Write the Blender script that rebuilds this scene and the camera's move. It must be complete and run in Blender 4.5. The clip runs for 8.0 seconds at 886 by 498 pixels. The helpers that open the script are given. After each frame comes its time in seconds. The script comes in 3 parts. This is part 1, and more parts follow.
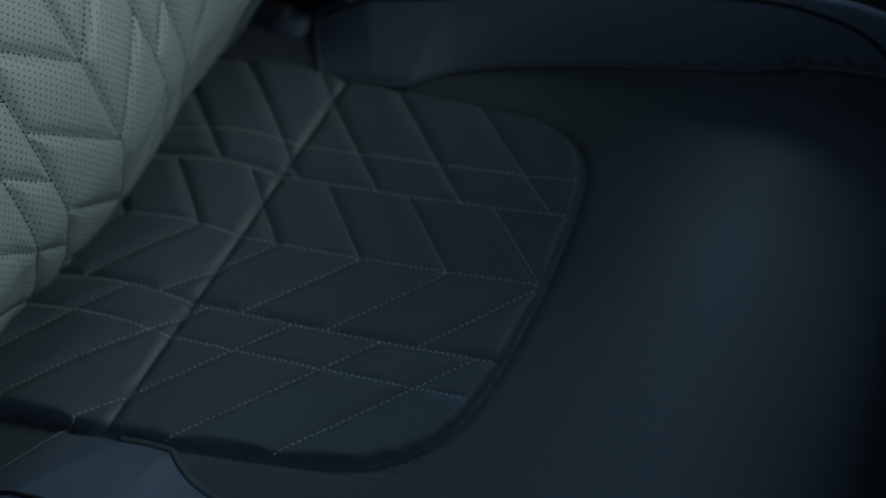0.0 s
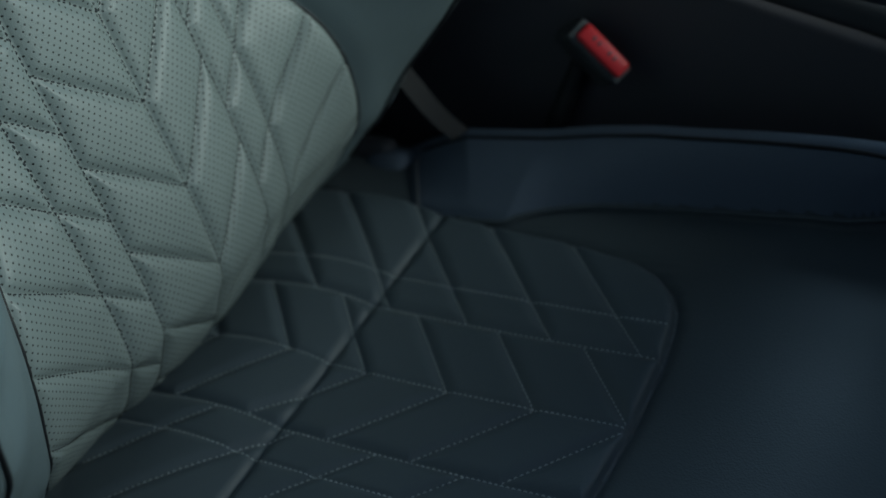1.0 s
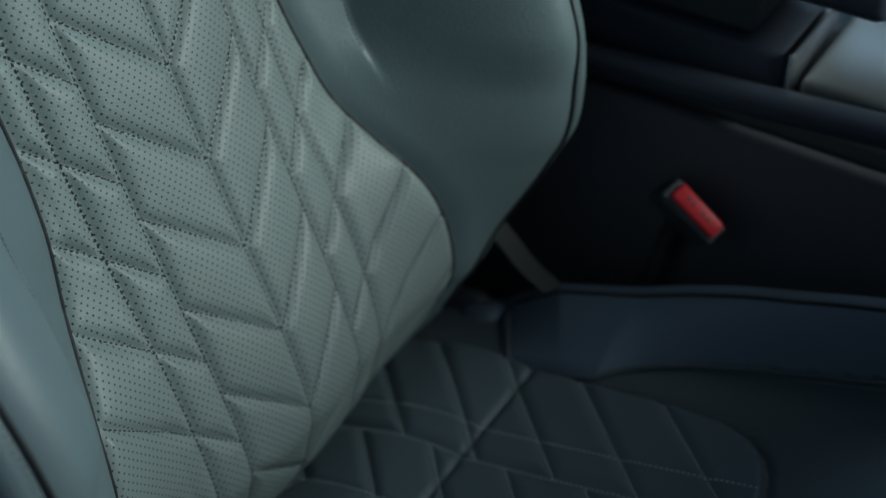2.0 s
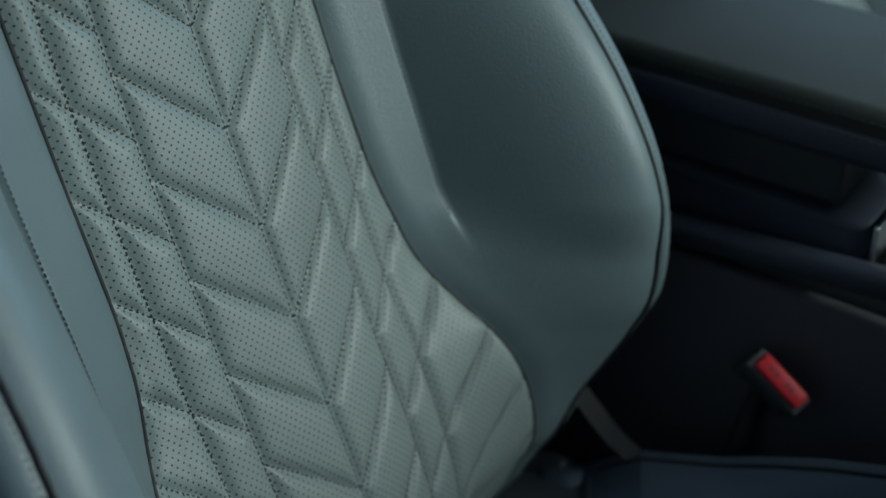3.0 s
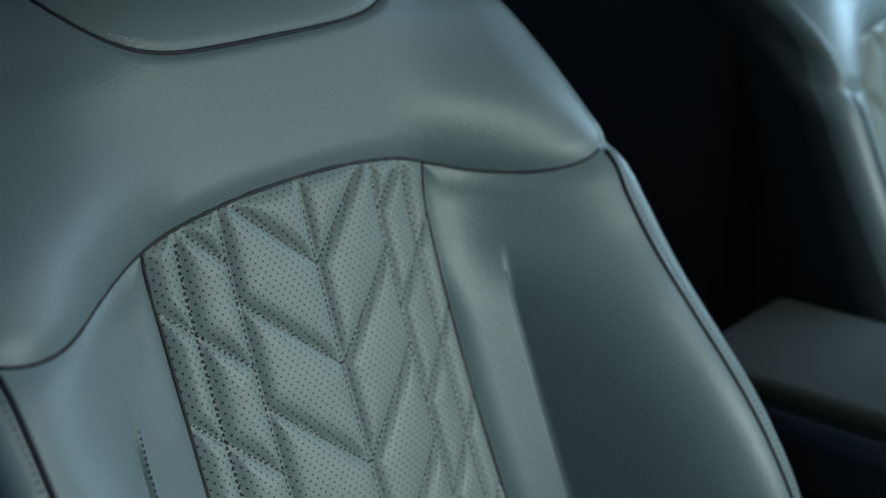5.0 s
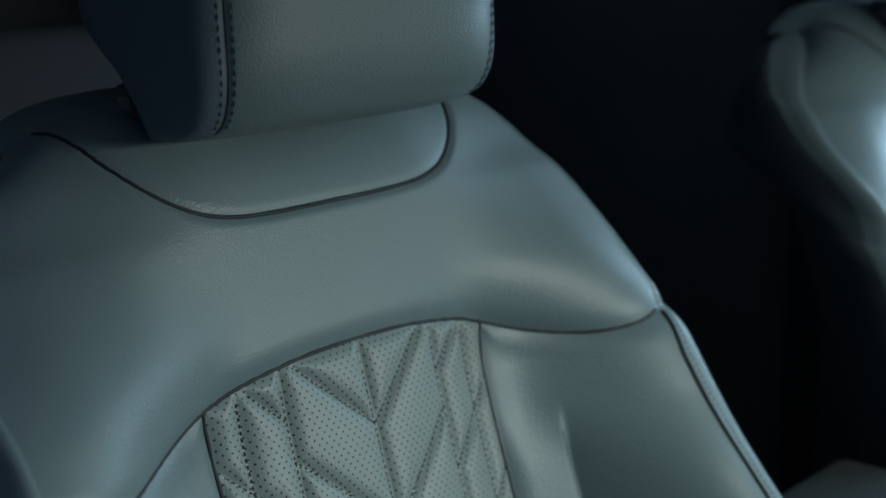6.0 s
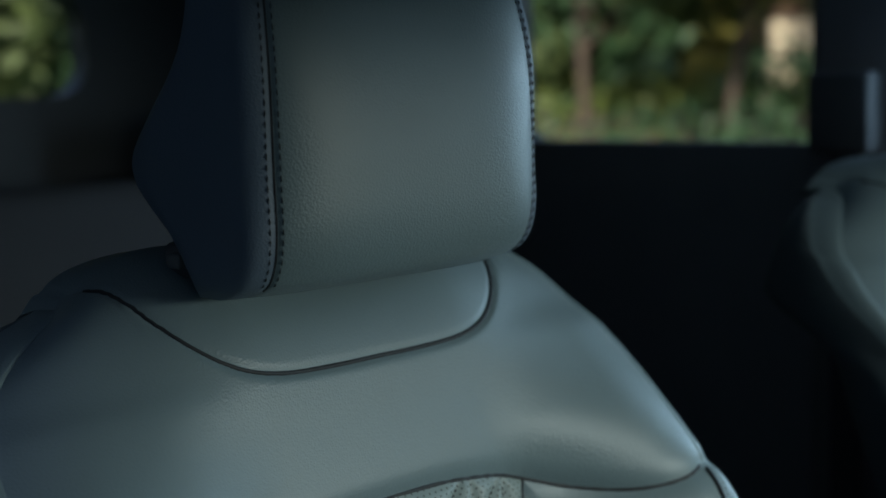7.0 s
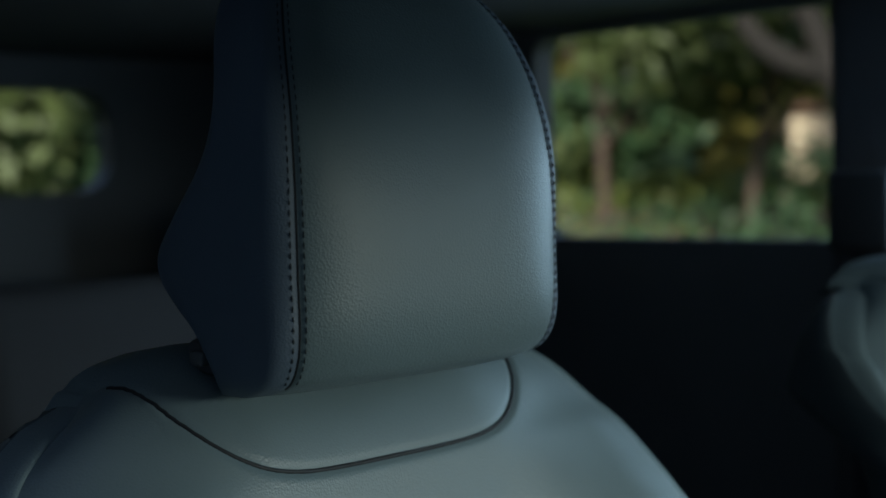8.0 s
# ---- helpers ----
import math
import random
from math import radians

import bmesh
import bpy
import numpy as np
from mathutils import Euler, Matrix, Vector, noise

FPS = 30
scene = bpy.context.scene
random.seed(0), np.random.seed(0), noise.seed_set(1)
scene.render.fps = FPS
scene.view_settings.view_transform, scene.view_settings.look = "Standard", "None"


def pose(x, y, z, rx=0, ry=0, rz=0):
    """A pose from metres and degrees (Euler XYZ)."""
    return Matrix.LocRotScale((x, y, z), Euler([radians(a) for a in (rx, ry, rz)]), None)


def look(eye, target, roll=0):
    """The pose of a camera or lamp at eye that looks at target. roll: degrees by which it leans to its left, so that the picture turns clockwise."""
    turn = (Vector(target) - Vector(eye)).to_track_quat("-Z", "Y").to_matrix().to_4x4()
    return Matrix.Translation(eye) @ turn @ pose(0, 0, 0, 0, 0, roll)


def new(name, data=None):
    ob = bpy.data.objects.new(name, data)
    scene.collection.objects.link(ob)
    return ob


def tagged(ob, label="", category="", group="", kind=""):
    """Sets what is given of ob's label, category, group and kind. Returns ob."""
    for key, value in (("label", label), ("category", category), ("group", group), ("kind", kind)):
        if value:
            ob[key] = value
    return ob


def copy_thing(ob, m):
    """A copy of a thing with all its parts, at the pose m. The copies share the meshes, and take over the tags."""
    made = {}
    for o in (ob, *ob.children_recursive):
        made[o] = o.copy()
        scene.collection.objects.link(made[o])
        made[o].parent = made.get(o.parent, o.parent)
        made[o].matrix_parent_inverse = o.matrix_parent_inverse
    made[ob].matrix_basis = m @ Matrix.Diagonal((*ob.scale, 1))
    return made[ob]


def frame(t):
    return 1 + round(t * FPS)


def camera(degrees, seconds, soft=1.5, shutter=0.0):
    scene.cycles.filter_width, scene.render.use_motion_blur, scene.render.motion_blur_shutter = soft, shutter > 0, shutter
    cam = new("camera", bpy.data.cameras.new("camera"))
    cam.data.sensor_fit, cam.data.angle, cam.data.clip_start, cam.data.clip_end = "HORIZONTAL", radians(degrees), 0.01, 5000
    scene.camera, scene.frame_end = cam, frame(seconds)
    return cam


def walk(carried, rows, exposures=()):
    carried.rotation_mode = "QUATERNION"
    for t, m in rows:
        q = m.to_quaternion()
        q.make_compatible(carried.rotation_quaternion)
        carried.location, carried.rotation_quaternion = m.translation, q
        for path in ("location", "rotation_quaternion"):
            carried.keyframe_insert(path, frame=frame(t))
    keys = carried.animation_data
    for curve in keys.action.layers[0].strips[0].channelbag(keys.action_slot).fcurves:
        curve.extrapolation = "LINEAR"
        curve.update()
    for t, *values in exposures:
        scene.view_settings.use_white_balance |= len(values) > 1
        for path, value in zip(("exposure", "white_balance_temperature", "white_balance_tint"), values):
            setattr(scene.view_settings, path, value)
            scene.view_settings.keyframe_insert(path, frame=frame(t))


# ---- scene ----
# camera and its path: seconds, place, heading, pitch, lean
cam = camera(36.3, 8.0, soft=1.6)
cam.data.dof.use_dof, cam.data.dof.focus_distance, cam.data.dof.aperture_fstop = True, 0.88, 4.0
PATH = [
    (0.0, 0.4837, -0.5647, 1.4720, 18.891, -51.684, 5.733),
    (0.5, 0.4851, -0.5649, 1.4727, 22.431, -48.957, 4.430),
    (1.0, 0.4868, -0.5671, 1.4746, 25.596, -46.242, 3.320),
    (1.5, 0.4889, -0.5700, 1.4776, 28.629, -43.227, 2.255),
    (2.0, 0.4920, -0.5734, 1.4808, 31.369, -39.925, 1.403),
    (2.5, 0.4954, -0.5772, 1.4843, 33.808, -36.495, 0.715),
    (3.0, 0.4985, -0.5813, 1.4884, 35.940, -33.096, 0.144),
    (3.5, 0.5007, -0.5857, 1.4934, 37.755, -29.887, -0.361),
    (4.0, 0.5000, -0.5896, 1.5000, 39.231, -26.569, -0.764),
    (4.5, 0.5009, -0.5944, 1.5073, 40.605, -23.038, -0.984),
    (5.0, 0.5019, -0.5983, 1.5140, 41.903, -19.731, -1.191),
    (5.5, 0.5030, -0.6020, 1.5197, 43.069, -16.525, -1.394),
    (6.0, 0.5041, -0.6063, 1.5239, 44.050, -13.302, -1.599),
    (6.5, 0.5050, -0.6120, 1.5264, 44.791, -9.941, -1.817),
    (7.0, 0.5066, -0.6150, 1.5303, 45.439, -6.920, -1.783),
    (7.5, 0.5086, -0.6182, 1.5324, 45.922, -4.205, -1.680),
    (8.0, 0.5094, -0.6193, 1.5337, 46.181, -2.902, -1.614),
]
walk(cam, [(t, pose(x, y, z, 0, 0, yaw) @ pose(0, 0, 0, 90 + pitch) @ pose(0, 0, 0, 0, 0, lean)) for t, x, y, z, yaw, pitch, lean in PATH])


# light: daylight through the windscreen and the driver's window; outside open shade with sun on the trees
world = bpy.data.worlds.new("world")
scene.world = world
world.use_nodes = True
sky = world.node_tree.nodes.new("ShaderNodeTexSky")
sky.sky_type, sky.sun_disc, sky.sun_elevation, sky.sun_rotation = "NISHITA", False, radians(32), radians(156)
world.node_tree.links.new(sky.outputs[0], world.node_tree.nodes["Background"].inputs[0])
world.node_tree.nodes["Background"].inputs[1].default_value = 0.15
scene.view_settings.exposure = 0.0
sun_data = bpy.data.lights.new("sun", "SUN")
sun_data.energy, sun_data.angle, sun_data.color = 5.0, radians(0.5), (1.0, 0.93, 0.8)
new("sun", sun_data).matrix_world = look((0, 0, 0), (-0.35, 0.8, -0.55))


def window_light(name, eye, target, width, height, watts, colour):
    data = bpy.data.lights.new(name, "AREA")
    data.shape, data.size, data.size_y, data.energy, data.color = "RECTANGLE", width, height, watts, colour
    new(name, data).matrix_world = look(eye, target)


window_light("windscreen_daylight", (1.38, 0.60, 1.66), (-0.1, 0.05, 1.06), 0.80, 0.36, 20.3, (0.85, 0.98, 0.92))
window_light("driver_window_daylight", (-0.02, 1.22, 1.52), (-0.1, 0.2, 1.2), 0.50, 0.34, 6.4, (0.48, 0.76, 1.0))


# ---- materials ----
def base_material(name, colour, rough=0.5, metal=0.0):
    m = bpy.data.materials.new(name)
    m.use_nodes = True
    b = m.node_tree.nodes["Principled BSDF"]
    b.inputs["Base Color"].default_value = (*colour, 1)
    b.inputs["Roughness"].default_value = rough
    b.inputs["Metallic"].default_value = metal
    return m, m.node_tree, b


def grained(name, colour, rough, scale, bump, vary=0.12, metal=0.0, voronoi=False, wear_scale=9.0):
    """A surface with fine grain, broad colour drift and uneven gloss."""
    m, nt, b = base_material(name, colour, rough, metal)
    nodes, links = nt.nodes, nt.links
    co = nodes.new("ShaderNodeTexCoord")
    broad = nodes.new("ShaderNodeTexNoise")
    broad.inputs["Scale"].default_value, broad.inputs["Detail"].default_value = wear_scale, 4
    links.new(co.outputs["Object"], broad.inputs["Vector"])
    ramp = nodes.new("ShaderNodeMix")
    ramp.data_type = "RGBA"
    ramp.inputs["A"].default_value = (*[c * (1 - vary) for c in colour], 1)
    ramp.inputs["B"].default_value = (*[min(1, c * (1 + vary)) for c in colour], 1)
    links.new(broad.outputs["Fac"], ramp.inputs["Factor"])
    links.new(ramp.outputs["Result"], b.inputs["Base Color"])
    fine = nodes.new("ShaderNodeTexVoronoi" if voronoi else "ShaderNodeTexNoise")
    fine.inputs["Scale"].default_value = scale
    links.new(co.outputs["Object"], fine.inputs["Vector"])
    bp = nodes.new("ShaderNodeBump")
    bp.inputs["Strength"].default_value, bp.inputs["Distance"].default_value = bump, 0.0006
    links.new(fine.outputs["Distance" if voronoi else "Fac"], bp.inputs["Height"])
    links.new(bp.outputs["Normal"], b.inputs["Normal"])
    gloss = nodes.new("ShaderNodeMapRange")
    gloss.inputs["To Min"].default_value, gloss.inputs["To Max"].default_value = rough - 0.06, rough + 0.08
    links.new(broad.outputs["Fac"], gloss.inputs["Value"])
    links.new(gloss.outputs["Result"], b.inputs["Roughness"])
    return m


def perforated(name, colour, rough, step):
    """Leather with staggered rows of punched holes, laid out on the panel's own metres."""
    m = grained(name, colour, rough, 900, 0.25, voronoi=True)
    nt = m.node_tree
    nodes, links = nt.nodes, nt.links
    b = nodes["Principled BSDF"]
    uv = nodes.new("ShaderNodeUVMap")
    near = []
    for shift in (0.0, 0.5):
        scale = nodes.new("ShaderNodeVectorMath")
        scale.operation = "MULTIPLY_ADD"
        scale.inputs[1].default_value = (1 / step, 1 / (step * 1.25), 0)
        scale.inputs[2].default_value = (shift, shift, 0)
        links.new(uv.outputs["UV"], scale.inputs[0])
        part_ = nodes.new("ShaderNodeVectorMath")
        part_.operation = "FRACTION"
        links.new(scale.outputs[0], part_.inputs[0])
        off = nodes.new("ShaderNodeVectorMath")
        off.operation = "SUBTRACT"
        off.inputs[1].default_value = (0.5, 0.5, 0)
        links.new(part_.outputs[0], off.inputs[0])
        squash = nodes.new("ShaderNodeVectorMath")
        squash.operation = "MULTIPLY"
        squash.inputs[1].default_value = (1, 1.25, 0)
        links.new(off.outputs[0], squash.inputs[0])
        size = nodes.new("ShaderNodeVectorMath")
        size.operation = "LENGTH"
        links.new(squash.outputs[0], size.inputs[0])
        near.append(size)
    least = nodes.new("ShaderNodeMath")
    least.operation = "MINIMUM"
    links.new(near[0].outputs["Value"], least.inputs[0])
    links.new(near[1].outputs["Value"], least.inputs[1])
    hole = nodes.new("ShaderNodeMapRange")
    hole.inputs["From Min"].default_value, hole.inputs["From Max"].default_value = 0.090, 0.150
    hole.inputs["To Min"].default_value, hole.inputs["To Max"].default_value = 0.0, 1.0
    links.new(least.outputs[0], hole.inputs["Value"])
    old = b.inputs["Base Color"].links[0].from_socket
    mix = nodes.new("ShaderNodeMix")
    mix.data_type = "RGBA"
    mix.inputs["A"].default_value = (0.012, 0.014, 0.015, 1)
    links.new(hole.outputs["Result"], mix.inputs["Factor"])
    links.new(old, mix.inputs["B"])
    links.new(mix.outputs["Result"], b.inputs["Base Color"])
    bp = nodes.new("ShaderNodeBump")
    bp.inputs["Strength"].default_value, bp.inputs["Distance"].default_value = 0.3, 0.0008
    links.new(hole.outputs["Result"], bp.inputs["Height"])
    links.new(b.inputs["Normal"].links[0].from_socket, bp.inputs["Normal"])
    links.new(bp.outputs["Normal"], b.inputs["Normal"])
    return m


LEATHER = grained("leather", (0.134, 0.182, 0.196), 0.41, 620, 0.35, voronoi=True)
QUILT = perforated("perforated_leather", (0.215, 0.265, 0.260), 0.46, 0.0060)
PLAIN_QUILT = grained("quilted_leather", (0.215, 0.255, 0.245), 0.46, 900, 0.3, voronoi=True)
# the backrest's quilted leather again, with the cushion's shade put into the colour
SHADED_SEAT_QUILT = grained("shaded_quilted_leather", (0.080, 0.108, 0.124), 0.5, 900, 0.3, voronoi=True)
# same leather, darkened to hold the shade on thigh panel and wing sides
SHADED_LEATHER = grained("shaded_leather", (0.064, 0.084, 0.094), 0.58, 620, 0.35, voronoi=True)
# bolsters and headrest sides: shade and bluish light put into the leather's colour
BLUE_SHADED_LEATHER = grained("blue_shaded_leather", (0.092, 0.125, 0.168), 0.55, 620, 0.35, voronoi=True)
DOOR_TRIM = grained("door_trim", (0.21, 0.22, 0.235), 0.6, 1400, 0.35)
SEAM = grained("seam_cord", (0.009, 0.011, 0.014), 0.6, 1500, 0.3)
THREAD = grained("thread", (0.024, 0.030, 0.034), 0.7, 2500, 0.4)
PALE_THREAD = grained("pale_thread", (0.32, 0.37, 0.38), 0.7, 2500, 0.4)
BLACK_PLASTIC = grained("black_plastic", (0.065, 0.070, 0.078), 0.5, 1400, 0.35)
GREY_PLASTIC = grained("grey_plastic", (0.10, 0.11, 0.115), 0.45, 1400, 0.3)
BLACK_CLOTH = grained("black_cloth", (0.055, 0.058, 0.066), 0.9, 1800, 0.6)
CARPET = grained("carpet", (0.098, 0.096, 0.108), 0.95, 1200, 0.8)
LINING = grained("headlining", (0.15, 0.15, 0.16), 0.95, 1500, 0.5)
CONSOLE_LEATHER = grained("console_leather", (0.018, 0.024, 0.022), 0.85, 700, 0.4, voronoi=True)
CONSOLE_TRIM = grained("console_trim", (0.040, 0.050, 0.072), 0.5, 700, 0.35, voronoi=True)
CHROME = base_material("chrome", (0.75, 0.76, 0.78), 0.18, 1.0)[0]
RED = grained("red_plastic", (0.86, 0.045, 0.055), 0.35, 1200, 0.1)
BODY_PAINT = grained("dark_car_paint", (0.03, 0.035, 0.045), 0.25, 800, 0.05)


# ---- building helpers ----
def part(name, bm, material, parent, label=""):
    me = bpy.data.meshes.new(name)
    bm.to_mesh(me)
    bm.free()
    me.materials.append(material)
    for p in me.polygons:
        p.use_smooth = True
    ob = new(name, me)
    ob.parent = parent
    return tagged(ob, label)


def mesh_part(name, verts, faces, material, parent, label="", normals=None, uvs=None, smooth=True):
    """One mesh object from arrays of places and index quads."""
    me = bpy.data.meshes.new(name)
    me.from_pydata(np.asarray(verts).tolist(), [], [list(f) for f in faces])
    me.materials.append(material)
    if smooth:
        me.polygons.foreach_set("use_smooth", [True] * len(me.polygons))
    if uvs is not None:
        layer = me.uv_layers.new(name="UVMap")
        index = np.empty(len(me.loops), int)
        me.loops.foreach_get("vertex_index", index)
        layer.data.foreach_set("uv", np.asarray(uvs)[index].ravel())
    if normals is not None:
        me.normals_split_custom_set_from_vertices(np.asarray(normals).tolist())
    me.update()
    ob = new(name, me)
    ob.parent = parent
    return tagged(ob, label)


def spline(points, count):
    """A smooth curve through points, evenly stepped along its length."""
    p = np.asarray(points, float)
    p = np.vstack([2 * p[0] - p[1], p, 2 * p[-1] - p[-2]])
    out = []
    for k in range(1, len(p) - 2):
        t = np.linspace(0, 1, 24, endpoint=False)[:, None]
        a, b, c, d = p[k - 1], p[k], p[k + 1], p[k + 2]
        out.append(0.5 * (2 * b + (c - a) * t + (2 * a - 5 * b + 4 * c - d) * t**2 + (3 * b - a - 3 * c + d) * t**3))
    out = np.vstack(out + [p[-2][None]])
    length = np.r_[0, np.cumsum(np.linalg.norm(np.diff(out, axis=0), axis=1))]
    s = np.linspace(0, length[-1], count)
    return np.stack([np.interp(s, length, out[:, i]) for i in range(out.shape[1])], 1), s


def smooth01(t):
    t = np.clip(t, 0, 1)
    return t * t * (3 - 2 * t)


def curve_of(table):
    """A smooth function through a short table of pairs."""
    pts, _ = spline(table, 400)
    order = np.argsort(pts[:, 0])
    return lambda v: np.interp(v, pts[order, 0], pts[order, 1])


def grid_normals(pos):
    du = np.gradient(pos, axis=1)
    dv = np.gradient(pos, axis=0)
    n = np.cross(du, dv)
    return n / np.maximum(np.linalg.norm(n, axis=2, keepdims=True), 1e-9)


def grid_part(name, pos, nor, keep, material, parent, label="", uv=None):
    """The cells of a grid for which keep holds, as one mesh."""
    rows, cols = pos.shape[:2]
    index = np.arange(rows * cols).reshape(rows, cols)
    quads = np.stack([index[:-1, :-1], index[:-1, 1:], index[1:, 1:], index[1:, :-1]], -1)[keep]
    if not len(quads):
        return None
    p0, p1, p2, p3 = (pos.reshape(-1, 3)[quads[:, k]] for k in range(4))
    facing = (np.cross(p2 - p0, p3 - p1) * nor.reshape(-1, 3)[quads[:, 0]]).sum(-1)
    if np.median(facing) < 0:
        quads = quads[:, ::-1]
    used, inverse = np.unique(quads, return_inverse=True)
    return mesh_part(name, pos.reshape(-1, 3)[used], inverse.reshape(-1, 4), material, parent, label, nor.reshape(-1, 3)[used],
                     None if uv is None else uv.reshape(-1, 2)[used])


def tube(name, points, radius, material, parent, label="", sides=8, closed=False):
    p = np.asarray(points, float)
    tang = np.gradient(p, axis=0)
    tang /= np.maximum(np.linalg.norm(tang, axis=1, keepdims=True), 1e-9)
    ref = np.array([0.31, 0.17, 0.93])
    a = np.cross(tang, ref)
    a /= np.maximum(np.linalg.norm(a, axis=1, keepdims=True), 1e-9)
    b = np.cross(tang, a)
    ang = np.linspace(0, 2 * math.pi, sides, endpoint=False)
    rad = np.broadcast_to(radius, (len(p),))[:, None, None]
    ring = p[:, None] + rad * (np.cos(ang)[None, :, None] * a[:, None] + np.sin(ang)[None, :, None] * b[:, None])
    faces = [(i * sides + j, i * sides + (j + 1) % sides, (i + 1) * sides + (j + 1) % sides, (i + 1) * sides + j) for i in range(len(p) - 1) for j in range(sides)]
    faces += [tuple(range(sides))[::-1], tuple((len(p) - 1) * sides + j for j in range(sides))]
    return mesh_part(name, ring.reshape(-1, 3), faces, material, parent, label)


def stitches(name, lines, step, length, width, material, parent, label="", lift=0.0004):
    """Short threads laid end to end along lines of places with their normals, joined as one part."""
    verts, faces = [], []
    for p, n in lines:
        d = np.r_[0, np.cumsum(np.linalg.norm(np.diff(p, axis=0), axis=1))]
        for s in np.arange(step / 2, d[-1], step):
            ends = []
            for q in (s - length / 2, s + length / 2):
                ends.append(np.array([np.interp(q, d, p[:, i]) for i in range(3)]))
            m = np.array([np.interp(s, d, n[:, i]) for i in range(3)])
            m /= max(np.linalg.norm(m), 1e-9)
            along = ends[1] - ends[0]
            side = np.cross(m, along)
            side *= width / 2 / max(np.linalg.norm(side), 1e-9)
            k = len(verts)
            mid = (ends[0] + ends[1]) / 2
            verts += [ends[0] - side * 0.5, ends[0] + side * 0.5, ends[1] + side * 0.5, ends[1] - side * 0.5,
                      mid - side + m * (lift + width * 0.5), mid + side + m * (lift + width * 0.5)]
            faces += [(k, k + 1, k + 5, k + 4), (k + 4, k + 5, k + 2, k + 3), (k + 1, k + 2, k + 5), (k, k + 4, k + 3)]
    if verts:
        return tagged(mesh_part(name, verts, faces, material, parent, label), kind="stuff")


def rounded_box(size, r, segments=3):
    bm = bmesh.new()
    bmesh.ops.create_cube(bm, size=1)
    bmesh.ops.scale(bm, vec=size, verts=bm.verts)
    bmesh.ops.bevel(bm, geom=bm.edges[:], offset=r, segments=segments, affect="EDGES", profile=0.5)
    return bm


def box_part(name, x0, x1, y0, y1, z0, z1, material, parent=None, r=0.01, label="", turn=None):
    bm = rounded_box((x1 - x0, y1 - y0, z1 - z0), min(r, (x1 - x0) / 2.1, (y1 - y0) / 2.1, (z1 - z0) / 2.1))
    m = Matrix.Translation(((x0 + x1) / 2, (y0 + y1) / 2, (z0 + z1) / 2))
    if turn is not None:
        m = m @ turn
    bmesh.ops.transform(bm, matrix=m, verts=bm.verts)
    return part(name, bm, material, parent, label)


def thing(name, label, category, group="", kind=""):
    return tagged(new(name), label, category, group, kind)


# ---- the quilted pattern, shared by backrest and cushion ----
PITCH, COL_IN, COL_OUT = 0.074, 0.0712, 0.106
SLOPE_IN, SLOPE_OUT, SHIFT = 0.94, 0.97, 0.0200


def quilt(a, q):
    """For places a across from the middle and q along: the distance to the nearest seam and the panel's number."""
    inner = a < COL_IN
    phase_in = (q - a * SLOPE_IN) / PITCH
    phase_out = (q - SHIFT - (a - COL_IN) * SLOPE_OUT) / PITCH
    phase = np.where(inner, phase_in, phase_out)
    fr = phase - np.floor(phase)
    slant = np.minimum(fr, 1 - fr) * PITCH * 0.72
    cols = np.minimum(np.minimum(np.abs(a), np.abs(a - COL_IN)), np.abs(a - COL_OUT))
    column = np.where(inner, 0, np.where(a < COL_OUT, 1, 2))
    return np.minimum(slant, cols), np.floor(phase).astype(int) * 3 + column, fr


def puff(d, height, reach):
    return height * (1 - (1 - np.clip(d / reach, 0, 1)) ** 2.2)


# ---- front seat ----
SPINE = [(-0.06, 0.555), (-0.012, 0.590), (0.010, 0.625), (0.020, 0.665), (0.0235, 0.70), (0.000, 0.772), (-0.029, 0.841), (-0.057, 0.908), (-0.083, 0.977), (-0.109, 1.047),
         (-0.133, 1.118), (-0.154, 1.188), (-0.172, 1.25), (-0.187, 1.30), (-0.200, 1.346), (-0.220, 1.382), (-0.250, 1.410), (-0.285, 1.422), (-0.325, 1.417)]
half_width = curve_of([(0.55, 0.195), (0.60, 0.210), (0.65, 0.226), (0.70, 0.246), (0.75, 0.264), (0.80, 0.272), (0.86, 0.276), (0.92, 0.277), (1.0, 0.277), (1.1, 0.277), (1.2, 0.277), (1.26, 0.275), (1.30, 0.270), (1.34, 0.257), (1.38, 0.230), (1.41, 0.190), (1.43, 0.16)])
wing_rise = curve_of([(0.55, -0.02), (0.62, -0.012), (0.68, 0.002), (0.72, 0.022), (0.76, 0.055), (0.80, 0.090), (0.84, 0.122), (0.90, 0.147), (0.95, 0.154), (1.0, 0.148), (1.05, 0.132), (1.13, 0.092), (1.22, 0.058), (1.26, 0.041), (1.295, 0.020), (1.33, -0.004), (1.36, -0.025), (1.43, -0.03)])
door_side = curve_of([(0.55, 0.004), (0.68, 0.008), (0.76, 0.016), (0.84, 0.020), (0.92, 0.020), (1.0, 0.020), (1.05, 0.013), (1.10, 0.005), (1.16, 0.001), (1.22, 0.0), (1.43, 0.0)])
insert_edge = curve_of([(0.55, 0.17), (0.60, 0.190), (0.65, 0.203), (0.70, 0.206), (0.75, 0.199), (0.80, 0.186), (0.84, 0.167), (0.88, 0.149), (0.92, 0.138), (0.96, 0.1315), (1.0, 0.1295), (1.1, 0.128), (1.18, 0.128), (1.23, 0.131), (1.26, 0.133)])
shoulder_seam = curve_of([(0, 1.2475), (0.05, 1.2455), (0.10, 1.2385), (0.131, 1.229), (0.17, 1.216), (0.21, 1.210), (0.25, 1.214), (0.285, 1.224)])


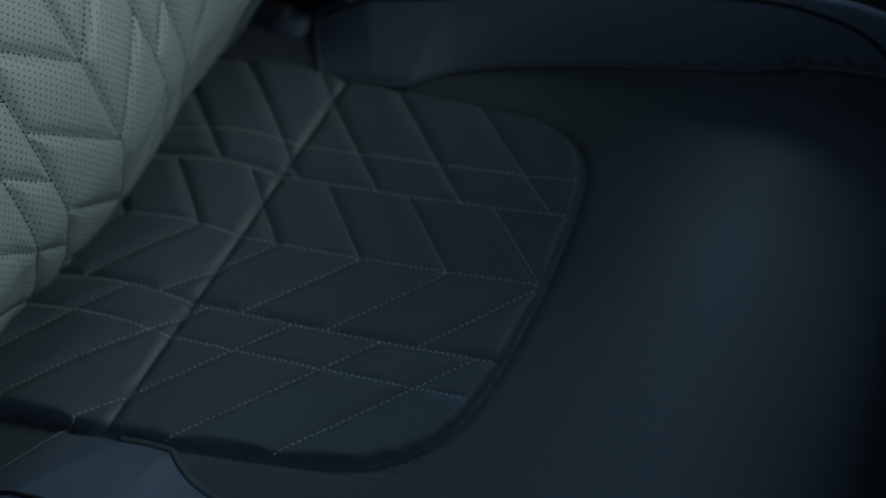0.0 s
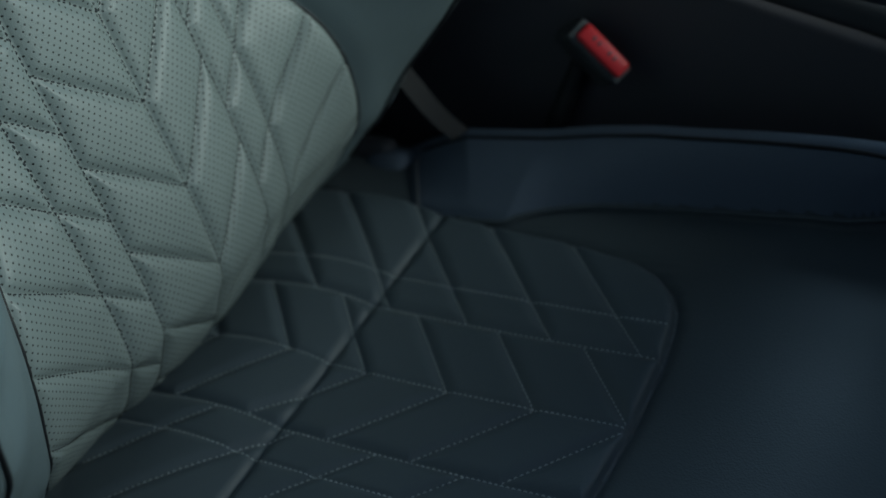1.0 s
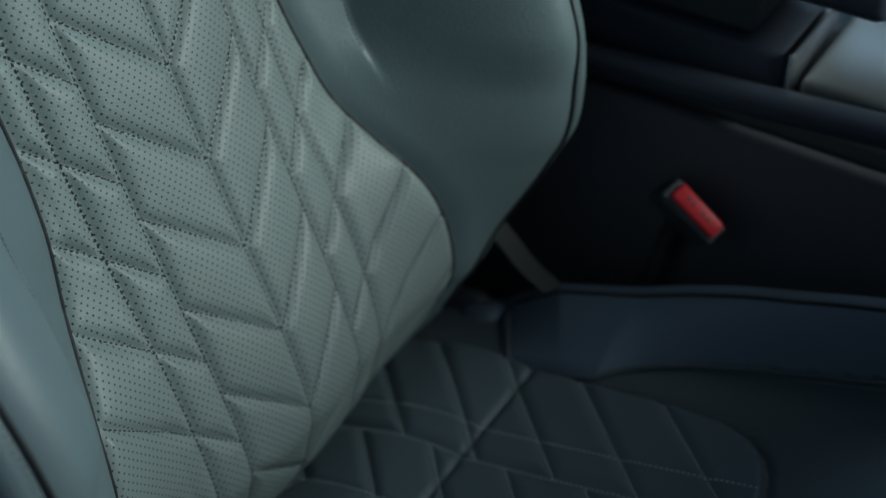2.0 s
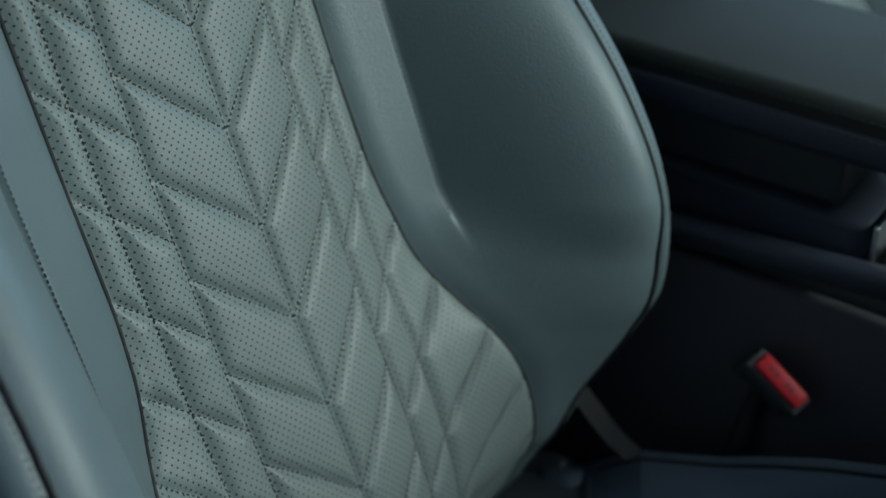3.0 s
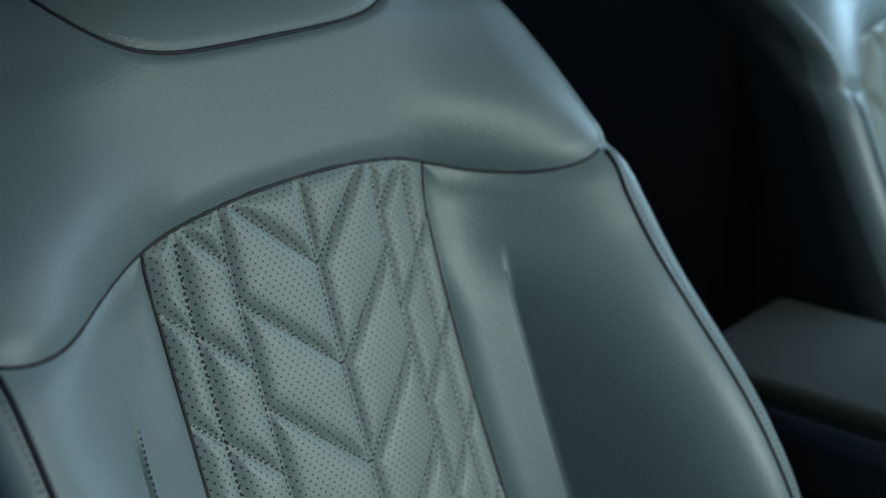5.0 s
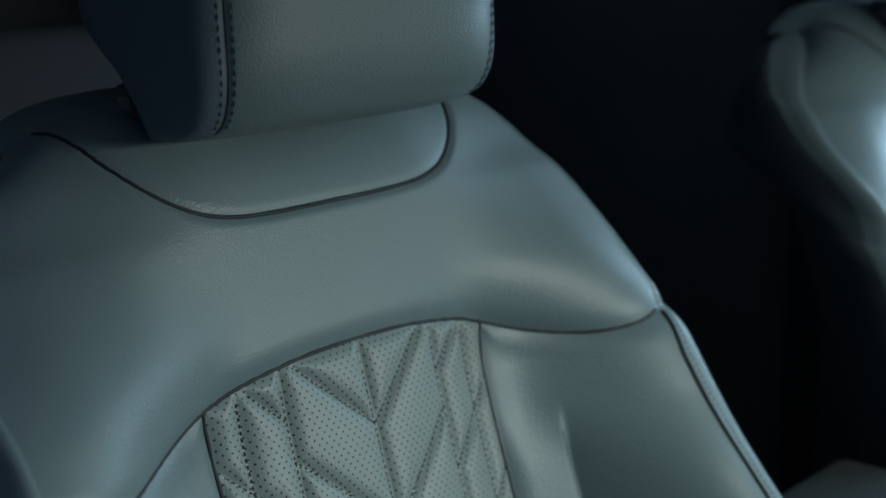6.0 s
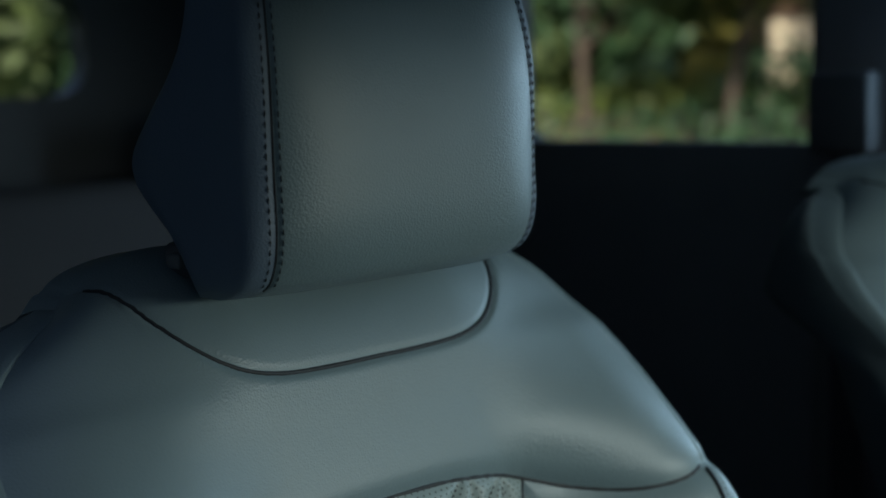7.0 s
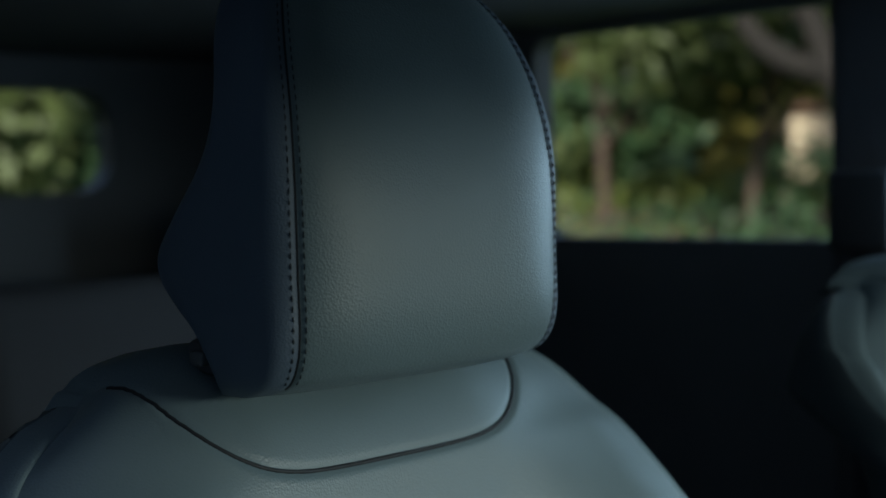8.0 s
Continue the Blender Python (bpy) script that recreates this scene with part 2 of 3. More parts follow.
# lower edge of the panel under the headrest: across from its middle, along from its foot
NECK_A, NECK_Q = spline([(0.0, 0.0), (0.04, 0.0), (0.078, 0.0015), (0.105, 0.0065), (0.124, 0.0150), (0.140, 0.0270), (0.151, 0.0390), (0.160, 0.0560), (0.167, 0.0900), (0.170, 0.120), (0.182, 0.30)], 120)[0].T


def build_seat():
    seat = thing("front_seat", "teal-grey leather front car seat with chevron-quilted perforated centre", "car seat", "front seats")
    # backrest surface
    spine, along = spline(SPINE, 460)
    cx, cz = spine[:, 0][:, None], spine[:, 1][:, None]
    tang = np.gradient(spine, axis=0)
    tang /= np.linalg.norm(tang, axis=1, keepdims=True)
    nx, nz = tang[:, 1][:, None], -tang[:, 0][:, None]
    u = np.linspace(-1, 1, 281)[None, :]
    w = half_width(cz)
    spread = door_side(cz) * np.clip((-u - 0.55) / 0.45, 0, 1) ** 1.3
    y = u * w - spread
    w_side = w + door_side(cz) * (u < 0)
    a = np.abs(y)
    tip = np.interp(0.702, cz[:180, 0], along[:180])
    q = (along - tip)[:, None] + 0 * y
    top = smooth01((cz - 1.19) / 0.09)
    full = wing_rise(cz)
    low = smooth01((cz - 0.70) / 0.10)
    band = smooth01((cz - 0.875) / 0.060) * (1 - smooth01((cz - 1.105) / 0.060))
    sink = -0.013 * (1 - top) * np.clip(a / 0.128, 0, 1) ** 2
    # a flat strip up to the pressed crease, from which the wing rises steeply and rounds over to its outer edge
    s_in = np.clip((a - 0.1790) / (w_side - 0.1790), 0, 1)
    steep_side = np.sin(s_in * 1.8) / math.sin(1.8)
    strip = np.clip((a - 0.126) / 0.052, 0, 1)
    drop = smooth01((a - 0.1765) / 0.0045)
    lip = 0.0165 * strip * (1 - drop) + 0.0085 * drop * (1 - s_in)
    start = 0.140 - 0.050 * top
    even = smooth01(np.clip((a - start) / (w_side - start), 0, 1) ** 0.95)
    # low down the quilted panel runs out straight to its edge seam
    edge = insert_edge(cz)
    at_edge = smooth01(np.clip((edge - start) / (w_side - start), 0, 1) ** 0.95)
    straight = np.where(a < edge, at_edge * np.clip((a - 0.080) / (edge - 0.080), 0, 1) ** 1.35, even)
    even = even + (straight - even) * (1 - smooth01((cz - 0.84) / 0.08))
    rise = sink + (full + 0.013 * (1 - top)) * (even + (steep_side - even) * band * 0.9) + band * lip
    roll = -0.010 * (np.clip((a / w_side - 0.80) / 0.20, 0, 1) ** 2.0) * top - 0.030 * np.clip((-u - 0.55) / 0.45, 0, 1) ** 2 * smooth01((cz - 1.25) / 0.08)
    seam_z = shoulder_seam(a)
    above = cz - seam_z
    edge = insert_edge(cz)
    below = above < 0
    in_insert = below & (a < edge)
    d_edge = np.abs(a - edge)
    d_seam, number, _ = quilt(a, q)
    d_all = np.minimum(np.minimum(d_seam, np.where(in_insert, edge - a, 9)), np.maximum(-above, 0) * 0.94)
    cushion_puff = np.where(in_insert, (puff(d_all, 0.0042, 0.0115) + puff(d_all, 0.0024, 0.030)) * (0.55 + 0.45 * smooth01((cz - 0.68) / 0.08)), 0)
    outside = np.where(in_insert, 9, np.minimum(np.where(below, d_edge, 9), np.abs(above) * 0.94))
    shell_puff = np.where(in_insert, 0, puff(outside, 0.0055, 0.018))
    # neck panel: a rounded field below the headrest
    neck_q = (along - np.interp(1.341, cz[:400, 0], along[:400]))[:, None] + 0 * y
    na = np.abs(y - 0.008)
    low_edge = np.interp(na, NECK_A, NECK_Q)
    sd = (low_edge - neck_q) / np.sqrt(1 + np.interp(na, NECK_A, np.gradient(NECK_Q, NECK_A)) ** 2)
    neck = (sd < 0)
    ditch = -0.0030 * np.exp(-(sd / 0.0032) ** 2) - np.where(neck, 0.0022, 0) * smooth01(-sd / 0.004)
    off = roll + cushion_puff + shell_puff + ditch
    pos = np.stack([cx + off * nx + rise, y, cz + off * nz], -1)
    nor = grid_normals(pos)
    nor *= np.sign((nor * np.stack([nx + 0 * y, 0 * y, nz + 0 * y], -1)).sum(-1, keepdims=True) + 1e-6)
    uv = np.stack([y, q], -1)

    def mids(f):
        return (f[:-1, :-1] + f[1:, :-1] + f[:-1, 1:] + f[1:, 1:]) / 4

    ma, mz, mq, my, msd = mids(a), mids(cz + 0 * y), mids(q), mids(y), mids(sd)
    m_insert = (mz < shoulder_seam(ma)) & (ma < insert_edge(mz))
    m_neck = msd < 0
    m_above = mz >= shoulder_seam(ma)
    back = new("backrest")
    back.parent = seat
    tagged(back, "reclined backrest with deep side wings")
    insert = grid_part("quilted_insert", pos - 0.004 * nor, nor, m_insert, PLAIN_QUILT, seat, "grey-green chevron-quilted centre panel")
    _, mnum, _ = quilt(ma, mq)
    mnum = mnum * 2 + (my > 0)
    for k in np.unique(mnum[m_insert]):
        cells = m_insert & (mnum == k)
        if cells.sum() > 12:
            low = mz[cells].mean() < 0.62
            grid_part("quilt_panel", pos, nor, cells, PLAIN_QUILT if low else QUILT, insert, uv=uv)
    for sign in (-1, 1):
        grid_part("side_wing", pos, nor, (~m_insert) & (~m_above) & (my * sign > 0), LEATHER, back, "smooth leather side wing with a pressed crease")
    grid_part("shoulder_panel", pos, nor, m_above & ~m_neck, LEATHER, back, "smooth leather shoulder panel")
    grid_part("neck_panel", pos, nor, m_above & m_neck, LEATHER, back, "smooth leather panel under the headrest")
    # sides and rear shell
    rows = pos.shape[0]
    for col, sign in ((0, -1), (280, 1)):
        rim = pos[:, col]
        depth = np.interp(spine[:, 1], [0.55, 0.9, 1.2, 1.36, 1.42], [0.10, 0.20, 0.16, 0.07, 0.01])
        depth = np.maximum(depth, np.clip(rim[:, 0] + 0.335, 0.01, 0.20) * smooth01((spine[:, 1] - 1.15) / 0.1))
        taper = np.clip((along[-1] - along) / 0.09, 0, 1)
        narrow = 1 - 0.55 * smooth01((spine[:, 1] - 1.19) / 0.06)
        lay = [rim]
        round_over = ((0.0016, 0.0045), (0.0012, 0.010), (-0.003, 0.016), (-0.010, 0.0205), (-0.020, 0.0230), (-0.032, 0.0240))
        for dx, dy in round_over:
            lay.append(rim + np.stack([dx * taper - 0.001, sign * dy * taper * narrow, 0.0 * taper], -1))
        for fx, fy in ((0.35, 0.0235), (0.7, 0.015), (1.0, -0.03)):
            lay.append(rim + np.stack([-np.maximum(depth * fx, 0.034 * taper) - 0.002, sign * fy * taper * narrow, 0.12 * depth * fx * taper - 0.01 * fx * (1 - taper)], -1))
        strip_pos = np.stack(lay, 1)
        n = grid_normals(strip_pos)
        n *= np.sign((n * np.array([0.35, sign, 0.0])).sum(-1, keepdims=True) + 1e-6)
        first = np.zeros((rows - 1, 9), bool)
        first[:, :6] = True
        grid_part("wing_edge_strip", strip_pos, n, first, LEATHER, back, "rounded leather strip outside the piping")
        grid_part("side_cover", strip_pos, n, ~first, SHADED_LEATHER, back, "leather side of the wing with shade in its colour")
        if sign < 0:
            rear_near = lay[-1]
        else:
            rear_far = lay[-1]
    t = np.linspace(0, 1, 9)[None, :, None]
    rear = rear_near[:, None] * (1 - t) + rear_far[:, None] * t
    rear[:, :, 0] -= 0.05 * np.sin(np.pi * t[:, :, 0]) * np.clip((along[-1] - along) / 0.15, 0, 1)[:, None]
    rear[:, :, 2] -= 0.03 * np.clip(1 - (along[-1] - along) / 0.06, 0, 1)[:, None]
    n = grid_normals(rear)
    n *= np.sign(-n[:, :, 0:1] + 1e-6)
    grid_part("rear_shell", rear, n, np.ones((rows - 1, 8), bool), BLACK_PLASTIC, back, "black rear shell")

    def on_back(yy, zz=None, qq=None, lift=0.0):
        """Places and normals on the backrest for places across and heights, or lengths along."""
        yy = np.asarray(yy, float)
        row = np.interp(zz, cz[:430, 0], np.arange(430)) if qq is None else np.interp(np.asarray(qq) + tip, along, np.arange(rows))
        row = np.clip(row, 0, rows - 1.001)
        col = np.clip([np.interp(yy_, y[int(round(r_))], np.arange(281)) for yy_, r_ in zip(yy, row)], 0, 279.999)
        i, j = row.astype(int), col.astype(int)
        fi, fj = (row - i)[:, None], (col - j)[:, None]

        def pick(f):
            return f[i, j] * (1 - fi) * (1 - fj) + f[i + 1, j] * fi * (1 - fj) + f[i, j + 1] * (1 - fi) * fj + f[i + 1, j + 1] * fi * fj

        nn = pick(nor)
        return pick(pos) + lift * nn, nn

    def inside_insert(p):
        return (p[:, 2] < shoulder_seam(np.abs(p[:, 1])) - 0.003) & (np.abs(p[:, 1]) < insert_edge(p[:, 2]) - 0.002)

    lines = []

    def add(yy, qq):
        p, n = on_back(yy, qq=qq)
        keep = inside_insert(p)
        if keep.sum() > 3:
            lines.append((p[keep], n[keep]))

    qs = np.linspace(-0.10, 0.56, 200)
    for yy in (0, COL_IN, -COL_IN, COL_OUT, -COL_OUT):
        add(np.full(200, yy), qs)
    for k in range(-3, 9):
        for sign in (-1, 1):
            aa = np.linspace(0, COL_IN, 40)
            add(sign * aa, k * PITCH + aa * SLOPE_IN)
            aa = np.linspace(COL_IN, 0.22, 60)
            add(sign * aa, k * PITCH + SHIFT + (aa - COL_IN) * SLOPE_OUT)
    stitches("stitching", lines, 0.0046, 0.0032, 0.0013, THREAD, insert, "fine grey seam stitching")
    yy = np.linspace(-0.272, 0.272, 220)
    p, n = on_back(yy, shoulder_seam(np.abs(yy)), lift=-0.0008)
    tube("shoulder_piping", p, 0.0019, SEAM, back, "dark shoulder seam")
    for sign in (-1, 1):
        zz = np.linspace(0.60, 1.229, 160)
        p, n = on_back(sign * insert_edge(zz), zz, lift=-0.0002)
        tube("insert_piping", p, 0.0017, SEAM, insert, "dark edge seam")
        zz = np.linspace(0.64, 1.217, 160)
        p, n = on_back(sign * (half_width(zz) + (door_side(zz) if sign < 0 else 0)) * 0.995 - (0.006 * np.clip((1.217 - zz) / 0.03, 0, 1) if sign > 0 else 0), zz, lift=0.0006)
        tube("wing_piping", p, 0.0019, SEAM, back, "dark piping along the wing")
        p = p + np.array([0.0012, sign * 0.0052, 0.0]) * np.clip(np.linspace(0, 6, 160), 0, 1)[:, None]
        stitches("wing_stitching", [(p, n)], 0.0050, 0.0036, 0.0009, THREAD, back, "fine stitching beside the piping")
        zz = np.linspace(0.912, 1.138, 110)
        p, n = on_back(np.full(110, sign * 0.1762), zz)
        stitches("crease_stitching", [(p, n)], 0.0042, 0.003, 0.0010, THREAD, back, "fine crease stitching")
    q0 = np.interp(1.341, cz[:400, 0], along[:400]) - tip
    keep = NECK_Q < 0.105
    p, n = on_back(np.r_[0.008 - NECK_A[keep][::-1], 0.008 + NECK_A[keep][1:]], qq=q0 + np.r_[NECK_Q[keep][::-1], NECK_Q[keep][1:]], lift=-0.0002)
    tube("neck_piping", p, 0.0017, SEAM, back, "dark seam round the neck panel")

    # seat cushion
    gx = np.linspace(-0.03, 0.64, 330)[:, None]
    gy = np.linspace(-0.305, 0.305, 301)[None, :]
    ca = np.abs(gy) + 0 * gx

    def bolster_foot(xx):
        return np.interp(xx, [0.0, 0.12, 0.155, 0.178, 0.190, 0.204, 0.222, 0.25, 0.30, 0.37, 0.44, 0.475, 0.55], [0.203, 0.195, 0.1925, 0.194, 0.204, 0.213, 0.220, 0.228, 0.235, 0.240, 0.247, 0.258, 0.268])

    x2 = gx + 0 * gy
    base = curve_of([(-0.03, 0.588), (0.05, 0.611), (0.12, 0.633), (0.223, 0.666), (0.30, 0.690), (0.37, 0.713), (0.44, 0.733), (0.50, 0.742), (0.56, 0.735), (0.60, 0.712), (0.64, 0.655)])(x2)
    tab = [(0, 0.368), (0.07, 0.365), (0.104, 0.360), (0.125, 0.355), (0.142, 0.346), (0.158, 0.331), (0.170, 0.310), (0.179, 0.27), (0.187, 0.20), (0.195, 0.12), (0.203, 0.0), (0.207, -0.05), (0.32, -1.2)]
    front = np.interp(ca, [t_[0] for t_ in tab], [t_[1] for t_ in tab])
    steep = np.abs(np.gradient(front, axis=1) / np.gradient(gy + 0 * gx, axis=1))
    d_out = (front - x2) / np.sqrt(1 + steep**2)
    inside = d_out > 0
    cq = -(x2 - 0.366) / 0.9525
    d_s, num, _ = quilt(ca, cq)
    d_cross = np.abs(x2 - 0.121)
    cq_ph = np.where(ca < COL_IN, (cq - ca * SLOPE_IN) / PITCH, (cq - SHIFT - (ca - COL_IN) * SLOPE_OUT) / PITCH)
    fr = cq_ph - np.floor(cq_ph)
    slant = np.minimum(fr, 1 - fr) * PITCH * 0.72
    ribs = np.minimum(np.minimum(ca * 1.5 + 0.004, np.abs(ca - COL_IN)), np.abs(ca - COL_OUT) * 1.5 + 0.004)
    d_in = np.minimum(np.minimum(np.minimum(slant, ribs), np.abs(d_out)), np.where(x2 < 0.121, 9, d_cross))
    lump = np.where(inside, 0.003 + puff(d_in, 0.0048, 0.013) - 0.0022 * np.exp(-(d_cross / 0.003) ** 2) - 0.005 * np.exp(-(d_out / 0.003) ** 2), puff(np.abs(d_out), 0.002, 0.012) - 0.003 * np.exp(-(d_out / 0.006) ** 2))
    # the rear field stands proud and rolls over towards the cross seam
    roll_over = np.clip(1 - (np.clip(x2 - 0.062, 0, None) / 0.060) ** 2, 0, 1)
    lump += np.where(inside & (x2 < 0.121), 0.0095 * smooth01((x2 + 0.02) / 0.08) * roll_over, 0)
    foot = bolster_foot(x2)
    height = np.interp(x2 + 0.56 * (np.clip(ca, 0.187, 0.30) - 0.272), [0.046, 0.058, 0.074, 0.102, 0.178, 0.225, 0.271, 0.344, 0.415, 0.526, 0.60], [0, 0.009, 0.018, 0.032, 0.040, 0.050, 0.057, 0.061, 0.064, 0.067, 0.060])
    bolster = height * np.sin(np.clip((ca - foot) / (0.276 - foot), 0, 1) * math.pi / 2) ** 0.95
    side_drop = -0.10 * smooth01((ca - 0.283) / 0.022)
    sag = -0.004 * np.exp(-((x2 - 0.22) / 0.1) ** 2 - (ca / 0.12) ** 2)
    cpos = np.stack([x2, gy + 0 * gx, base + lump + bolster + side_drop + sag], -1)
    cnor = -grid_normals(cpos)
    cnor *= np.sign(cnor[:, :, 2:3] + 1e-6)
    mx, mca, mcy = mids(x2), mids(ca), mids(gy + 0 * gx)
    m_in = mids(d_out) > 0
    m_bol = (mca > bolster_foot(mx) + 0.003) & ~m_in & (mx + 0.56 * (np.clip(mca, 0.187, 0.30) - 0.272) > 0.046)
    pan = new("seat_cushion")
    pan.parent = seat
    tagged(pan, "leather seat cushion with raised side bolsters and shade in its colour")
    c_insert = grid_part("quilted_cushion_insert", cpos - np.array([0, 0, 0.004]), cnor, m_in, SHADED_SEAT_QUILT, seat, "chevron-quilted cushion panel with shade in its colour")
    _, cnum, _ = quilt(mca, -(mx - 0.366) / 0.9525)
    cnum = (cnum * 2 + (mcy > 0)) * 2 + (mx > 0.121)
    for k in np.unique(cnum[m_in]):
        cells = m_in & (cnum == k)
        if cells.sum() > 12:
            grid_part("quilt_panel", cpos, cnor, cells, SHADED_SEAT_QUILT, c_insert)
    grid_part("thigh_panel", cpos, cnor, ~m_in & ~m_bol, SHADED_LEATHER, pan, "plain leather thigh panel with shade in its colour")
    for sign in (-1, 1):
        grid_part("seat_bolster", cpos, cnor, m_bol & (mcy * sign > 0), BLUE_SHADED_LEATHER, pan, "raised leather seat bolster with blue shade in its colour")

    def on_pan(xx, yy):
        i = np.clip((np.asarray(xx) + 0.03) / 0.67 * 329, 0, 328.999)
        j = np.clip((np.asarray(yy) + 0.305) / 0.61 * 300, 0, 299.999)
        a0, b0 = i.astype(int), j.astype(int)
        fi, fj = (i - a0)[:, None], (j - b0)[:, None]

        def pick(f):
            return f[a0, b0] * (1 - fi) * (1 - fj) + f[a0 + 1, b0] * fi * (1 - fj) + f[a0, b0 + 1] * (1 - fi) * fj + f[a0 + 1, b0 + 1] * fi * fj

        return pick(cpos), pick(cnor)

    def pan_ok(p):
        return p[:, 0] < np.interp(np.abs(p[:, 1]), [t_[0] for t_ in tab], [t_[1] for t_ in tab]) - 0.004

    lines = []

    def add_pan(xx, yy):
        p, n = on_pan(xx, yy)
        keep = pan_ok(p) & (p[:, 0] > -0.01)
        if keep.sum() > 3:
            lines.append((p[keep], n[keep]))

    xs = np.linspace(-0.02, 0.366, 160)
    for yy in (0, COL_IN, -COL_IN, COL_OUT, -COL_OUT):
        add_pan(xs, np.full(160, yy))
    for k in range(-3, 6):
        for sign in (-1, 1):
            aa = np.linspace(0, COL_IN, 40)
            add_pan(0.366 - 0.9525 * (k * PITCH + aa * SLOPE_IN), sign * aa)
            aa = np.linspace(COL_IN, 0.21, 60)
            add_pan(0.366 - 0.9525 * (k * PITCH + SHIFT + (aa - COL_IN) * SLOPE_OUT), sign * aa)
    stitches("stitching", lines, 0.0046, 0.0034, 0.0014, PALE_THREAD, c_insert, "fine grey seam stitching")
    yy = np.linspace(-0.193, 0.193, 120)
    p, n = on_pan(np.full(120, 0.1215), yy)
    tube("cross_seam", p - n * 0.0014, 0.0010, SEAM, c_insert, "dark cross seam")
    for sign in (-1, 1):
        xx = np.linspace(0.06, 0.60, 120)
        p, n = on_pan(xx, np.full(120, sign * 0.270))
        tube("bolster_piping", p, 0.0019, SEAM, pan, "dark bolster piping")
        xx = np.linspace(0.135, 0.58, 140)
        p, n = on_pan(xx, sign * (bolster_foot(xx) + 0.002))
        tube("bolster_seam", p + n * 0.0008, 0.0027, SHADED_LEATHER, pan, "folded seam at the bolster's foot")
        yy = np.linspace(0.193, 0.262, 30)
        p, n = on_pan(0.100 - 0.56 * (yy - 0.187), sign * yy)
        tube("bolster_end_trim", p + n * 0.0012, 0.0013, GREY_PLASTIC, pan, "grey piping at the bolster's end")
        # recliner cover beside the bite of the seat
        box_part("recliner_cover", -0.070, 0.045, sign * 0.272 - 0.012, sign * 0.272 + 0.012, 0.50, 0.605, BLACK_PLASTIC, seat, 0.014, "black recliner cover", Matrix.Rotation(radians(-18), 4, "Y"))
        arm, _ = spline([(0.022, sign * 0.268, 0.722), (0.046, sign * 0.271, 0.696), (0.070, sign * 0.274, 0.671), (0.102, sign * 0.278, 0.650)], 20)
        n_arm = np.tile([0.45, -0.25 * sign, 0.86], (20, 1))
        wide = np.linspace(-0.010, 0.010, 7)[None, :, None] * np.array([0.6, 0.5 * sign, 0.5])[None, None]
        arch = (0.006 * (1 - (np.linspace(-1, 1, 7) ** 2)))[None, :, None] * np.array([0.3, 0, 0.95])[None, None]
        arm_pos = arm[:, None] + wide + arch
        grid_part("recliner_strap", arm_pos, np.repeat(n_arm[:, None], 7, 1), np.ones((19, 6), bool), SEAM, seat, "dark recliner strap")
        box_part("side_skirt", 0.004, 0.064, sign * 0.262 - 0.020, sign * 0.262 + 0.020, 0.560, 0.614, BLUE_SHADED_LEATHER, seat, 0.018, "leather skirt at the bite of the seat with blue shade in its colour", Matrix.Rotation(radians(-24), 4, "Y"))
    box_part("seat_base", -0.02, 0.58, -0.26, 0.26, 0.47, 0.60, BLACK_PLASTIC, seat, 0.03, "black seat base")
    for sign in (-1, 1):
        box_part("seat_rail", -0.12, 0.62, sign * 0.21 - 0.02, sign * 0.21 + 0.02, 0.43, 0.48, BLACK_PLASTIC, seat, 0.006, "black steel seat rail")

    # headrest
    head = new("headrest")
    head.parent = seat
    tagged(head, "leather headrest with stitched edges")
    hz = np.linspace(1.398, 1.690, 110)
    hf = curve_of([(1.392, -0.235), (1.398, -0.195), (1.403, -0.172), (1.411, -0.154), (1.425, -0.143), (1.445, -0.1375), (1.47, -0.1355), (1.50, -0.1355), (1.541, -0.1385), (1.583, -0.146), (1.62, -0.158), (1.65, -0.173), (1.675, -0.194), (1.70, -0.228)])(hz)
    hb = curve_of([(1.392, -0.238), (1.405, -0.236), (1.42, -0.244), (1.44, -0.262), (1.455, -0.284), (1.472, -0.304), (1.490, -0.306), (1.515, -0.282), (1.545, -0.248), (1.57, -0.232), (1.60, -0.229), (1.64, -0.240), (1.67, -0.246), (1.70, -0.245)])(hz)
    hw = curve_of([(1.392, 0.108), (1.400, 0.121), (1.410, 0.1285), (1.43, 0.132), (1.47, 0.1335), (1.54, 0.133), (1.585, 0.129), (1.62, 0.122), (1.65, 0.110), (1.68, 0.088), (1.70, 0.06)])(hz)
    nseg = 160
    ang = np.linspace(0, 2 * math.pi, nseg + 1)
    ca_, sa_ = np.cos(ang), np.sin(ang)
    rings = []
    for z_, f_, b_, w_ in zip(hz, hf, hb, hw):
        mid, half = (f_ + b_) / 2, (f_ - b_) / 2
        ex = np.where(ca_ > 0, 0.22, 0.45)
        px = mid + half * np.sign(ca_) * np.abs(ca_) ** ex + 0.009 * (1 - np.clip(np.abs(sa_) / 0.75, 0, 1) ** 2) * (ca_ > 0)
        py = w_ * np.sign(sa_) * np.abs(sa_) ** 0.42
        rings.append(np.stack([px, py, np.full(nseg + 1, z_)], -1))
    hpos = np.array(rings)
    seam_a = radians(47)
    for s_ in (seam_a, 2 * math.pi - seam_a):
        hpos[:, :, :2] -= 0.0022 * np.exp(-((ang - s_) / 0.030) ** 2)[None, :, None] * np.stack([ca_, sa_], -1)[None]
    hn = grid_normals(hpos)
